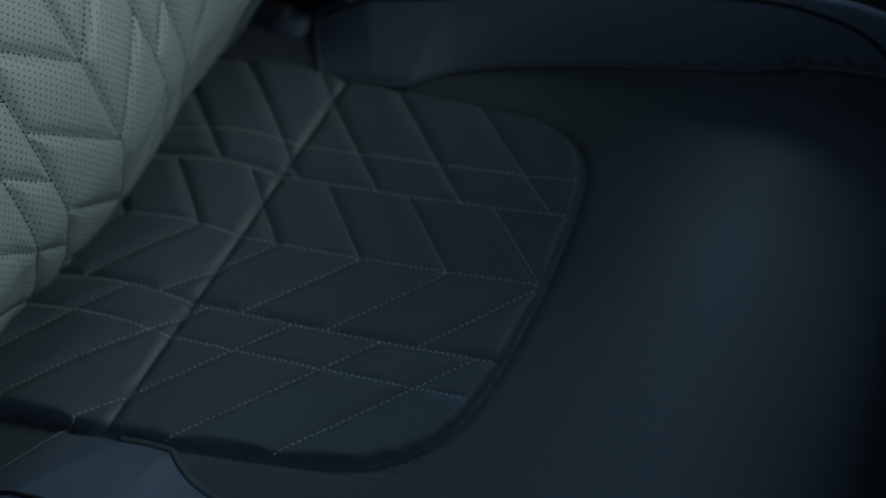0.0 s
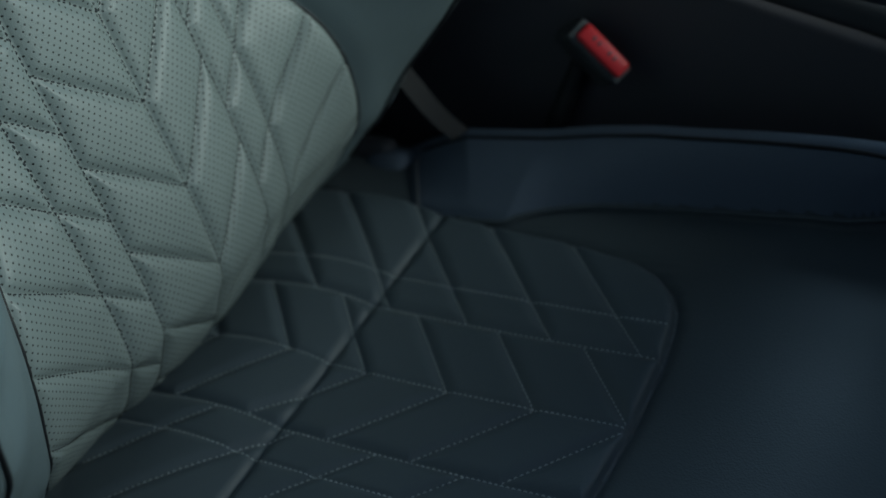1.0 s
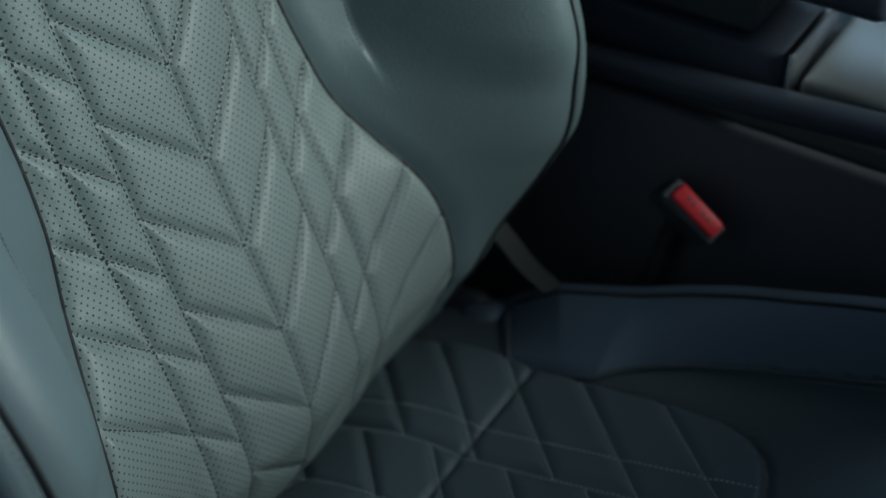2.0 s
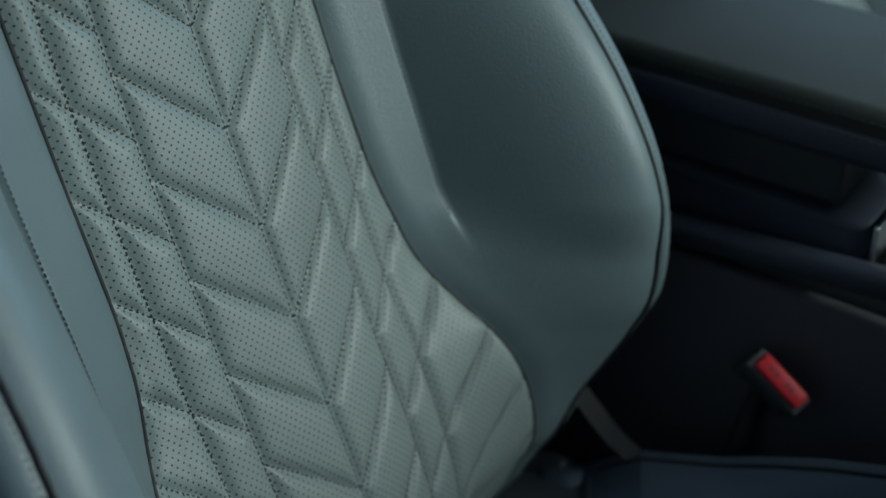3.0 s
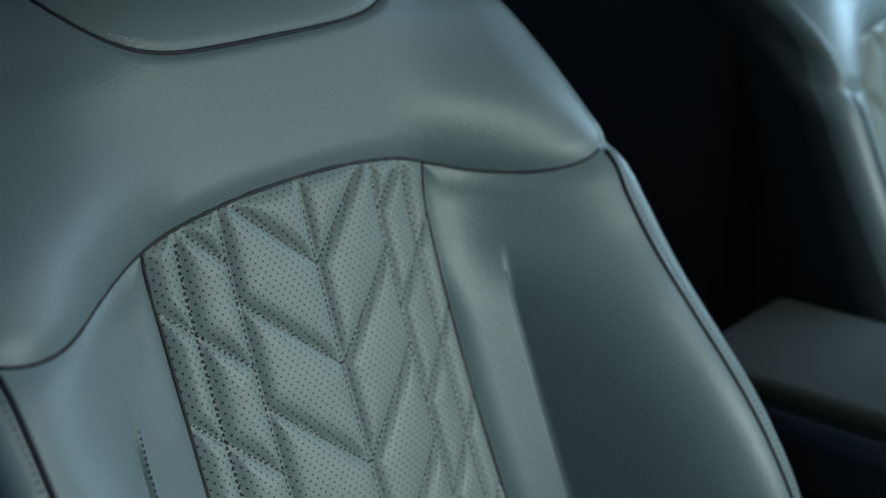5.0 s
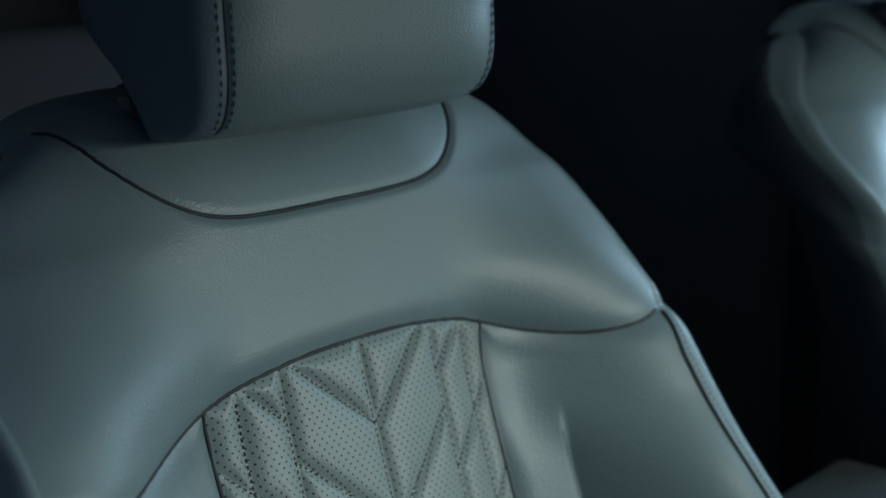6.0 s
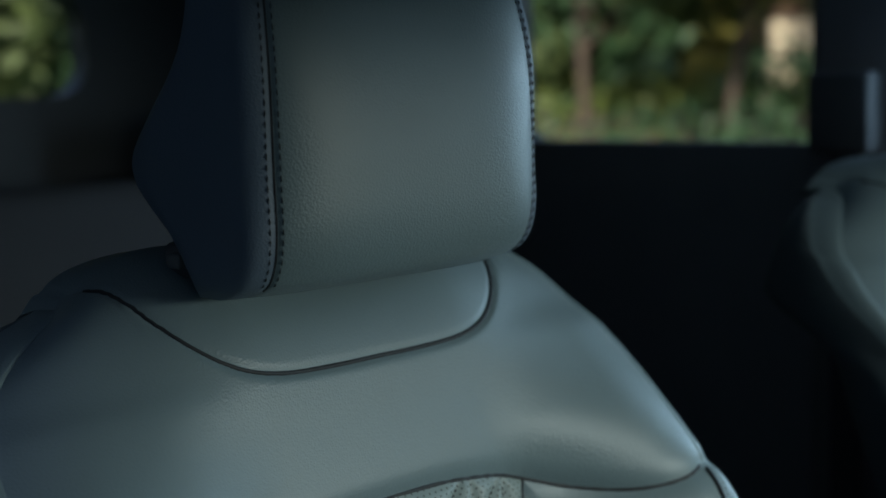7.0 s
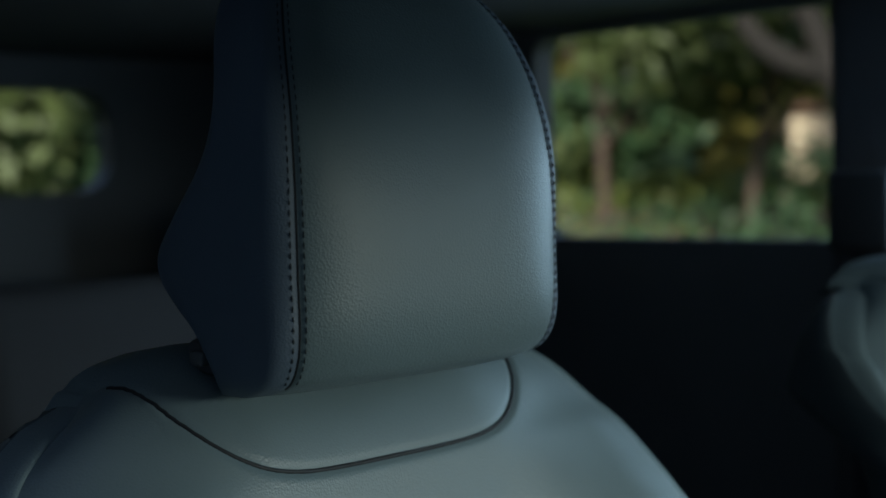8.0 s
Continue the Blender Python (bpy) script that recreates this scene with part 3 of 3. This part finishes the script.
    hn *= np.sign((hn[:, :, :2] * np.stack([ca_, sa_], -1)[None]).sum(-1, keepdims=True) + 1e-6)
    amid = np.repeat(((ang[1:] + ang[:-1]) / 2)[None], 109, 0)
    grid_part("front_panel", hpos, hn, (amid < seam_a) | (amid > 2 * math.pi - seam_a), LEATHER, head, "smooth leather headrest face")
    grid_part("side_panel", hpos, hn, (amid >= seam_a) & (amid < radians(128)), BLUE_SHADED_LEATHER, head, "leather headrest side with shade in its colour")
    grid_part("side_panel", hpos, hn, (amid <= 2 * math.pi - seam_a) & (amid > 2 * math.pi - radians(128)), BLUE_SHADED_LEATHER, head, "leather headrest side with shade in its colour")
    grid_part("rear_cover", hpos, hn, (amid >= radians(128)) & (amid <= 2 * math.pi - radians(128)), BLACK_PLASTIC, head, "black headrest back")
    for name, ring in (("underside", hpos[0]), ("crown", hpos[-1])):
        c = ring[:-1].mean(0) + np.array([0, 0, -0.004 if name == "underside" else 0.006])
        mesh_part(name, np.vstack([ring[:-1], c]), [(i, (i + 1) % nseg, nseg) for i in range(nseg)], LEATHER, head)
    for j_ in (int(np.argmin(abs(ang - seam_a))), int(np.argmin(abs(ang - (2 * math.pi - seam_a))))):
        for dj, step in ((-2, 0.0065), (2, 0.0065)):
            p, n = hpos[4:106, j_ + dj], hn[4:106, j_ + dj]
            stitches("headrest_stitching", [(p, n)], step, 0.0042, 0.0010, THREAD, head, "dark twin stitching", 0.0006)
        tube("headrest_seam", hpos[3:107, j_] - hn[3:107, j_] * 0.0004, 0.0013, SEAM, head, "dark headrest seam")
    for sign in (-1, 1):
        tube("post", [(-0.245, sign * 0.095, 1.36), (-0.243, sign * 0.095, 1.40), (-0.240, sign * 0.095, 1.47)], 0.0065, CHROME, head, "steel headrest post", 14)
        box_part("post_guide", -0.268, -0.218, sign * 0.095 - 0.022, sign * 0.095 + 0.022, 1.408, 1.432, BLACK_PLASTIC, seat, 0.006, "black post guide")
        box_part("release_button", -0.250, -0.236, sign * 0.095 - 0.031, sign * 0.095 - 0.021, 1.416, 1.426, GREY_PLASTIC, seat, 0.002)
    return seat


front_seat = build_seat()
driver_seat = copy_thing(front_seat, pose(-0.158, 0.924, -0.020, 0, 9, 0))


# ---- cabin ----
def build_console():
    console = thing("centre_console", "dark centre console with stitched leather armrest", "console")
    box_part("console_body", -0.30, 1.0, 0.375, 0.545, 0.44, 0.852, BLACK_PLASTIC, console, 0.012, "black console body")
    slope = Matrix.Rotation(radians(-5.3), 4, "Y")
    box_part("console_rim", -0.30, 1.0, 0.350, 0.374, 0.862, 0.888, CONSOLE_TRIM, console, 0.009, "dark blue-grey console rim", slope)
    box_part("console_side", -0.30, 1.0, 0.356, 0.373, 0.44, 0.830, CARPET, console, 0.006, "black carpeted console side")
    box_part("armrest_base", -0.125, 0.235, 0.381, 0.542, 0.845, 0.901, CONSOLE_TRIM, console, 0.008, "dark blue armrest base")
    box_part("armrest_hinge", -0.120, 0.200, 0.392, 0.532, 0.902, 0.962, BLACK_PLASTIC, console, 0.006, "black armrest hinge")
    lid = box_part("armrest_lid", -0.090, 0.310, 0.365, 0.560, 0.955, 1.010, CONSOLE_LEATHER, console, 0.014, "dark grey leather armrest lid")
    box_part("lid_skirt", -0.087, 0.307, 0.362, 0.563, 0.958, 0.992, CONSOLE_TRIM, lid, 0.010, "dark blue leather skirt of the lid")
    box_part("bezel", 0.2355, 0.2405, 0.379, 0.544, 0.853, 0.904, CHROME, console, 0.002, "satin metal trim")
    box_part("cup_tray", 0.245, 0.60, 0.395, 0.53, 0.853, 0.875, GREY_PLASTIC, console, 0.008, "dark grey tray")
    xs = np.linspace(-0.075, 0.295, 90)
    for yy, zz in ((0.3652, 1.000), (0.3612, 0.986)):
        p = np.stack([xs, np.full(90, yy), np.full(90, zz)], -1)
        stitches("armrest_stitching", [(p, np.tile([0, -1.0, 0.2], (90, 1)))], 0.0075, 0.005, 0.0016, THREAD, console, "twin armrest stitching")


def build_buckle():
    buckle = thing("seat_belt_buckle", "black seat belt buckle with a red release button", "buckle")
    turn = pose(0.200, 0.318, 0.766, 0, 34, 0) @ pose(0, 0, 0, 38, 0, 0)
    def piece(name, size, at, material, r, label):
        bm = rounded_box(size, r)
        bmesh.ops.transform(bm, matrix=turn @ Matrix.Translation(at), verts=bm.verts)
        return part(name, bm, material, buckle, label)
    piece("housing", (0.062, 0.024, 0.056), (0, 0, -0.030), BLACK_PLASTIC, 0.006, "black plastic housing")
    piece("bezel", (0.060, 0.020, 0.006), (0, -0.001, 0.000), GREY_PLASTIC, 0.002, "grey slot rim")
    button = piece("release_button", (0.052, 0.017, 0.010), (0.001, 0.001, 0.004), RED, 0.004, "red release button")
    for dx in (-0.012, -0.006, 0.006, 0.012):
        bm = rounded_box((0.002, 0.004, 0.0006), 0.0002, 1)
        bmesh.ops.transform(bm, matrix=turn @ Matrix.Translation((dx, 0.002, 0.0093)), verts=bm.verts)
        part("worn_mark", bm, GREY_PLASTIC, button)
    tube("stalk", [(0.14, 0.330, 0.50), (0.155, 0.338, 0.62), (0.176, 0.348, 0.728)], 0.010, SEAM, buckle, "black buckle stalk")


build_console()
build_buckle()


def slab(name, x0, x1, y0, y1, z0, z1, material, r=0.004, kind="structure"):
    return tagged(box_part(name, x0, x1, y0, y1, z0, z1, material, None, r), kind=kind)


def wall_with_hole(name, u0, u1, z0, z1, hole, place, thick, material, r=0.05):
    """An upright panel with a rounded window cut through it; place(u, d, z) gives the world's place."""
    a0, a1, b0, b1 = hole
    outer, inner = [], []
    n = 12
    for cx_, cz_, start in ((a1 - r, b1 - r, 0), (a0 + r, b1 - r, 90), (a0 + r, b0 + r, 180), (a1 - r, b0 + r, 270)):
        for k in range(n):
            t = radians(start + 90 * k / (n - 1))
            inner.append((cx_ + r * math.cos(t), cz_ + r * math.sin(t)))
    mu, mz = (a0 + a1) / 2, (b0 + b1) / 2
    for iu, iz in inner:
        du, dz = iu - mu, iz - mz
        k = min(((u1 if du > 0 else u0) - mu) / du if abs(du) > 1e-9 else 1e9, ((z1 if dz > 0 else z0) - mz) / dz if abs(dz) > 1e-9 else 1e9)
        outer.append((mu + du * k, mz + dz * k))
    for cu, cz_ in ((u1, z1), (u0, z1), (u0, z0), (u1, z0)):
        j = min(range(len(outer)), key=lambda i: (outer[i][0] - cu) ** 2 + (outer[i][1] - cz_) ** 2)
        outer[j] = (cu, cz_)
    m = len(inner)
    verts = [place(u_, d_, z_) for d_ in (0, thick) for ring in (inner, outer) for u_, z_ in ring]
    faces = []
    for i in range(m):
        j = (i + 1) % m
        faces += [(i, j, m + j, m + i), (2 * m + i, 3 * m + i, 3 * m + j, 2 * m + j), (i, 2 * m + i, 2 * m + j, j), (m + i, m + j, 3 * m + j, 3 * m + i)]
    return tagged(mesh_part(name, verts, faces, material, None, smooth=False), kind="structure")


GLASS, gnt, gb = base_material("tinted_glass", (0.97, 0.99, 0.98), 0.0)
gb.inputs["Transmission Weight"].default_value = 1.0
gb.inputs["IOR"].default_value = 1.02
slab("floor", -2.0, 1.4, -0.34, 1.26, 0.38, 0.43, CARPET)
slab("sill_near", -0.5, 1.2, -0.44, -0.345, 0.30, 0.47, BODY_PAINT, 0.03)
slab("ceiling", -2.05, 0.78, -0.36, 1.28, 1.80, 1.86, LINING, 0.02)
wall_with_hole("door_far_rear", -1.62, -0.43, 0.43, 1.80, (-1.155, -0.500, 1.425, 1.786), lambda u_, d_, z_: (u_, 1.22 + d_ + 0.10 * max(0, 1.45 - z_), z_), 0.05, DOOR_TRIM, 0.035)
wall_with_hole("door_far_front", -0.42, 1.05, 0.43, 1.80, (-0.30, 0.90, 1.33, 1.70), lambda u_, d_, z_: (u_, 1.24 + d_, z_), 0.05, DOOR_TRIM, 0.06)
slab("pillar_far", -0.545, -0.305, 1.19, 1.235, 0.43, 1.80, LINING, 0.02)
wall_with_hole("tailgate", -0.36, 1.28, 0.43, 1.80, (0.10, 0.815, 1.53, 1.735), lambda u_, d_, z_: (-1.95 - d_, u_, z_), 0.06, BLACK_PLASTIC, 0.07)
slab("quarter_panel_far", -2.0, -1.625, 1.20, 1.27, 0.43, 1.80, LINING, 0.02)
slab("quarter_panel_near", -2.0, -0.55, -0.36, -0.30, 0.43, 1.80, LINING, 0.02)
slab("pillar_near", -0.55, -0.42, -0.36, -0.27, 0.43, 1.80, LINING, 0.02)
# unseen header hung low to shade the headrest, dashboard raised to shade the cushion
slab("roof_header", 0.60, 0.78, -0.36, 1.28, 1.55, 1.795, LINING, 0.02)
slab("dashboard", 0.72, 1.45, -0.34, 1.26, 0.62, 1.195, BLACK_PLASTIC, 0.08)
slab("firewall", 1.38, 1.45, -0.34, 1.26, 0.43, 0.63, BLACK_PLASTIC, 0.02)
slab("bonnet", 1.44, 2.5, -0.34, 1.26, 0.60, 1.02, BODY_PAINT, 0.08)
for name, x0, x1, z0, z1, yy in (("window_1", -1.20, -0.49, 1.41, 1.795, 1.245), ("window_2", -0.40, 0.92, 1.31, 1.72, 1.265)):
    g_ = slab(name, x0, x1, yy - 0.002, yy + 0.002, z0, z1, GLASS, 0.0005)
    g_.visible_shadow = False
g_ = slab("window_3", -1.985, -1.981, 0.08, 0.84, 1.50, 1.76, GLASS, 0.0005)
g_.visible_shadow = False


def build_rear_bench():
    bench = thing("rear_bench", "black cloth rear bench with low headrests", "rear seat")
    box_part("bench_cushion", -1.20, -0.72, -0.28, 1.18, 0.45, 0.78, BLACK_CLOTH, bench, 0.06, "black rear cushion")
    for y0, y1 in ((-0.28, 0.20), (0.21, 0.70), (0.71, 1.18)):
        box_part("bench_back", -1.42, -1.24, y0, y1, 0.74, 1.395, BLACK_CLOTH, bench, 0.05, "black rear backrest", Matrix.Rotation(radians(-14), 4, "Y"))
    for yc in (-0.04, 0.95):
        box_part("bench_headrest", -1.50, -1.41, yc - 0.12, yc + 0.12, 1.385, 1.50, BLACK_CLOTH, bench, 0.035, "black rear headrest", Matrix.Rotation(radians(-10), 4, "Y"))
    return bench


build_rear_bench()
box_part("parcel_shelf", -1.94, -1.50, -0.28, 1.18, 1.30, 1.33, BLACK_CLOTH, None, 0.008)
tagged(bpy.data.objects["parcel_shelf"], "black cloth parcel shelf behind the bench", "shelf")
belt = thing("seat_belt", "black woven seat belt hanging at the pillar", "seat belt")
box_part("webbing", -0.50, -0.452, 1.176, 1.180, 0.60, 1.43, BLACK_CLOTH, belt, 0.001, "black webbing")
box_part("anchor", -0.525, -0.425, 1.150, 1.188, 1.415, 1.532, BLACK_PLASTIC, belt, 0.008, "black upper anchor")

# ---- outside ----
GRASS = grained("grass", (0.07, 0.11, 0.03), 0.9, 60, 1.0, 0.35, wear_scale=0.6)
LEAF = grained("leaf", (0.085, 0.120, 0.040), 0.55, 40, 0.2, 0.5, wear_scale=1.5)
YELLOW_LEAF = grained("yellow_leaf", (0.20, 0.18, 0.035), 0.55, 40, 0.2, 0.4, wear_scale=1.5)
HEDGE_LEAF = grained("hedge_leaf", (0.040, 0.090, 0.036), 0.6, 40, 0.2, 0.5, wear_scale=2.0)
BARK = grained("bark", (0.09, 0.065, 0.05), 0.9, 30, 1.0, 0.3)
RENDER_WALL = grained("pale_render", (0.72, 0.62, 0.46), 0.9, 60, 0.3, 0.15)
# bark for the forked tree, its shade put into the colour
SHADED_BARK = grained("shaded_bark", (0.017, 0.015, 0.013), 0.9, 30, 1.0, 0.3)
DARK_WALL = grained("dark_wall", (0.16, 0.18, 0.22), 0.9, 40, 0.4)
ROOF_TILE = grained("roof", (0.12, 0.07, 0.05), 0.8, 30, 0.5)
bm = bmesh.new()
bmesh.ops.create_grid(bm, x_segments=40, y_segments=40, size=400)
tagged(part("ground", bm, GRASS, None), "mown green grass ground round the car", kind="structure")
# unseen wall, added to keep sun and much sky off the near side
slab("unseen_shade_wall", -8, 14, -2.6, -2.4, 0, 5.0, DARK_WALL)


def leaf_cloud(name, centres, count, size, material, parent, label, seed):
    """Many small bent leaves scattered in clumps."""
    rng = np.random.default_rng(seed)
    verts, faces = [], []
    for (cx_, cy_, cz_, rx_, ry_, rz_) in centres:
        d = rng.normal(size=(count, 3))
        d /= np.linalg.norm(d, axis=1, keepdims=True)
        d *= rng.uniform(0.35, 1.0, (count, 1)) ** 0.5
        p = d * np.array([rx_, ry_, rz_]) + np.array([cx_, cy_, cz_])
        for c in p:
            e1 = rng.normal(size=3)
            e1 /= np.linalg.norm(e1)
            e2 = np.cross(e1, rng.normal(size=3))
            e2 /= np.linalg.norm(e2)
            s = size * rng.uniform(0.6, 1.3)
            k = len(verts)
            verts += [c - e1 * s, c + e2 * s * 0.45, c + e1 * s, c - e2 * s * 0.45]
            faces.append((k, k + 1, k + 2, k + 3))
    return tagged(mesh_part(name, verts, faces, material, parent, label, smooth=False))


def tree(x, y, height, spread, material, seed, label):
    rng = random.Random(seed)
    t = thing("tree", label, "tree", "trees beyond the car")
    lean = rng.uniform(-0.3, 0.3)
    pts = spline([(x, y, -0.05), (x + lean * 0.3, y, height * 0.25), (x + lean, y + 0.1, height * 0.5), (x + lean * 1.4, y, height * 0.8)], 24)[0]
    tube("trunk", pts, np.linspace(0.075, 0.03, 24) * height / 6, BARK, t, "brown trunk", 10)
    clumps = []
    for k in range(7):
        az = k * 2.4 + rng.uniform(-0.4, 0.4)
        h = height * rng.uniform(0.34, 0.75)
        base_ = pts[min(23, int(h / height / 0.8 * 23))]
        end = base_ + np.array([math.cos(az) * spread * rng.uniform(0.5, 1.0), math.sin(az) * spread * rng.uniform(0.5, 1.0), height * rng.uniform(0.05, 0.2)])
        tube("limb", spline([base_, (base_ + end) / 2 + np.array([0, 0, 0.2]), end], 12)[0], np.linspace(0.06, 0.015, 12) * height / 6, BARK, t, "", 7)
        clumps.append((*end, spread * rng.uniform(0.35, 0.6), spread * rng.uniform(0.35, 0.6), spread * rng.uniform(0.25, 0.4)))
    clumps.append((*pts[-1], spread * 0.6, spread * 0.6, spread * 0.5))
    leaf_cloud("crown", clumps, 700, 0.11, material, t, "loose crown of small leaves", seed)


for x, y, h, sp, m_, sd_, lb in ((-10.8, 16.0, 3.7, 0.7, YELLOW_LEAF, 12, "small yellowing tree behind the lawn"), (-8.3, 10.3, 5.4, 1.9, LEAF, 1, "slender green tree on the lawn"), (-6.7, 10.2, 5.2, 1.8, LEAF, 2, "slender green tree on the lawn"), (-8.6, 16.5, 7.0, 2.4, LEAF, 3, "slender green tree on the lawn"),
                             (-14.5, 16.0, 9.0, 3.6, LEAF, 5, "tall green tree behind the lawn"), (-11.0, 19.0, 9.5, 3.8, LEAF, 6, "tall green tree behind the lawn"),
                             (-17.5, 9.0, 8.0, 3.2, YELLOW_LEAF, 7, "yellowing tree behind the car"), (-19.0, 12.0, 9.0, 3.4, LEAF, 8, "tall green tree behind the car"), (-7.0, 20.0, 9.0, 3.6, LEAF, 9, "tall green tree behind the lawn"), (-21.0, 6.5, 9.0, 3.4, LEAF, 10, "tall green tree behind the car")):
    tree(x, y, h, sp, m_, sd_, lb)
def forked_tree():
    """A stout tree whose trunk forks into two bowed limbs."""
    t = thing("tree", "stout tree with a forked trunk, shade in its bark colour", "tree", "trees beyond the car")
    tube("trunk", spline([(-4.42, 8.2, -0.05), (-4.45, 8.2, 1.1), (-4.50, 8.2, 1.95), (-4.67, 8.2, 2.30)], 24)[0], np.linspace(0.15, 0.11, 24), SHADED_BARK, t, "brown trunk", 12)
    ends = []
    for pts in (((-4.62, 8.2, 2.20), (-5.02, 8.22, 2.33), (-5.32, 8.25, 2.56), (-5.46, 8.3, 2.90), (-5.6, 8.4, 3.9)), ((-4.64, 8.2, 2.22), (-4.80, 8.2, 2.60), (-4.98, 8.15, 2.90), (-5.15, 8.1, 4.0)),
                ((-4.57, 8.2, 2.10), (-4.25, 8.1, 2.5), (-4.0, 8.0, 3.3))):
        tube("limb", spline(pts, 24)[0], np.linspace(0.095, 0.04, 24), SHADED_BARK, t, "", 9)
        ends.append(pts[-1])
    leaf_cloud("crown", [(x_, y_, z_ + 0.3, 0.9, 0.9, 0.6) for x_, y_, z_ in ends] + [(-5.6, 8.6, 3.0, 0.5, 0.5, 0.3)], 500, 0.08, LEAF, t, "loose crown of small leaves", 44)


forked_tree()
hedge = thing("hedge", "clipped dark green hedge along the lawn", "hedge")
leaf_cloud("foliage", [(-16.0 + 0.55 * k, 6.9 + 0.02 * k, 0.70, 0.45, 0.55, 0.74) for k in range(30)], 520, 0.05, HEDGE_LEAF, hedge, "dense dark green leaves", 21)
box_part("inner_growth", -16.2, -0.2, 6.80, 7.40, 0.0, 1.05, HEDGE_LEAF, hedge, 0.1, "dense inner growth")
# leaf colour brightened for sunlight; this hedge stands in for a sunlit lawn strip
SUNLIT_LEAF = grained("sunlit_leaf", (0.15, 0.19, 0.035), 0.55, 40, 0.2, 0.4, wear_scale=2.0)
low_hedge = thing("hedge", "low sunlit yellow-green hedge behind the trees", "hedge")
leaf_cloud("foliage", [(-17.0 + 0.7 * k, 11.2 + 0.03 * k, 0.93, 0.55, 0.40, 0.78) for k in range(22)], 300, 0.06, SUNLIT_LEAF, low_hedge, "loose yellow-green leaves", 61)
box_part("woody_core", -17.2, -2.0, 11.45, 11.75, 0.0, 1.2, BARK, low_hedge, 0.1, "brown twigs")
rng = random.Random(5)
clumps = []
for k in range(120):
    t_ = k / 119
    ang_ = radians(18 + 82 * t_)
    d_ = rng.uniform(24, 34)
    clumps.append((-d_ * math.sin(ang_), d_ * math.cos(ang_), rng.uniform(1.0, 9.5), 2.6, 2.6, 1.9))
for k in range(60):
    ang_ = radians(18 + 82 * k / 59)
    d_ = rng.uniform(19, 24)
    clumps.append((-d_ * math.sin(ang_), d_ * math.cos(ang_), rng.uniform(0.8, 2.6), 1.3, 1.3, 1.1))
woods = tagged(new("woods"), "far belt of mixed green trees", "woods", kind="stuff")
leaf_cloud("far_leaves", clumps[::2], 330, 0.30, LEAF, woods, "far green leaves", 31)
leaf_cloud("far_leaves", clumps[1::8], 380, 0.30, YELLOW_LEAF, woods, "far yellow leaves", 32)
leaf_cloud("far_leaves", clumps[3::4] + clumps[5::8], 330, 0.30, HEDGE_LEAF, woods, "far dark leaves", 33)
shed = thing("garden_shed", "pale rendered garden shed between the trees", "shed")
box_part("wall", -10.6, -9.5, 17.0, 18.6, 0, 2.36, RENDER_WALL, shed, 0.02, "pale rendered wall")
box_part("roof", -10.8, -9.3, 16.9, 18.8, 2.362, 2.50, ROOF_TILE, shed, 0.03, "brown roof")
shrub = thing("shrub", "dark green shrub in front of the shed", "shrub")
leaf_cloud("foliage", [(-9.9, 15.6, 1.10, 0.9, 0.6, 0.98), (-9.0, 15.4, 0.95, 0.7, 0.6, 0.95), (-8.15, 14.0, 1.08, 0.9, 0.6, 1.02)], 500, 0.08, HEDGE_LEAF, shrub, "dense dark green leaves", 51)
tube("stems", [(-9.9, 15.6, -0.02), (-9.88, 15.6, 0.5), (-9.85, 15.6, 1.0)], 0.05, BARK, shrub, "woody stems")
house = thing("house", "pale rendered house seen between the trees", "house")
box_part("wall", -17.9, -16.3, 17.0, 20.0, 0, 3.1, RENDER_WALL, house, 0.02, "pale rendered wall")
box_part("roof", -18.2, -16.0, 16.7, 20.3, 3.102, 3.6, ROOF_TILE, house, 0.05, "brown roof")
box_part("window", -17.5, -16.9, 16.98, 17.02, 1.0, 1.9, BLACK_PLASTIC, house, 0.005, "dark window")
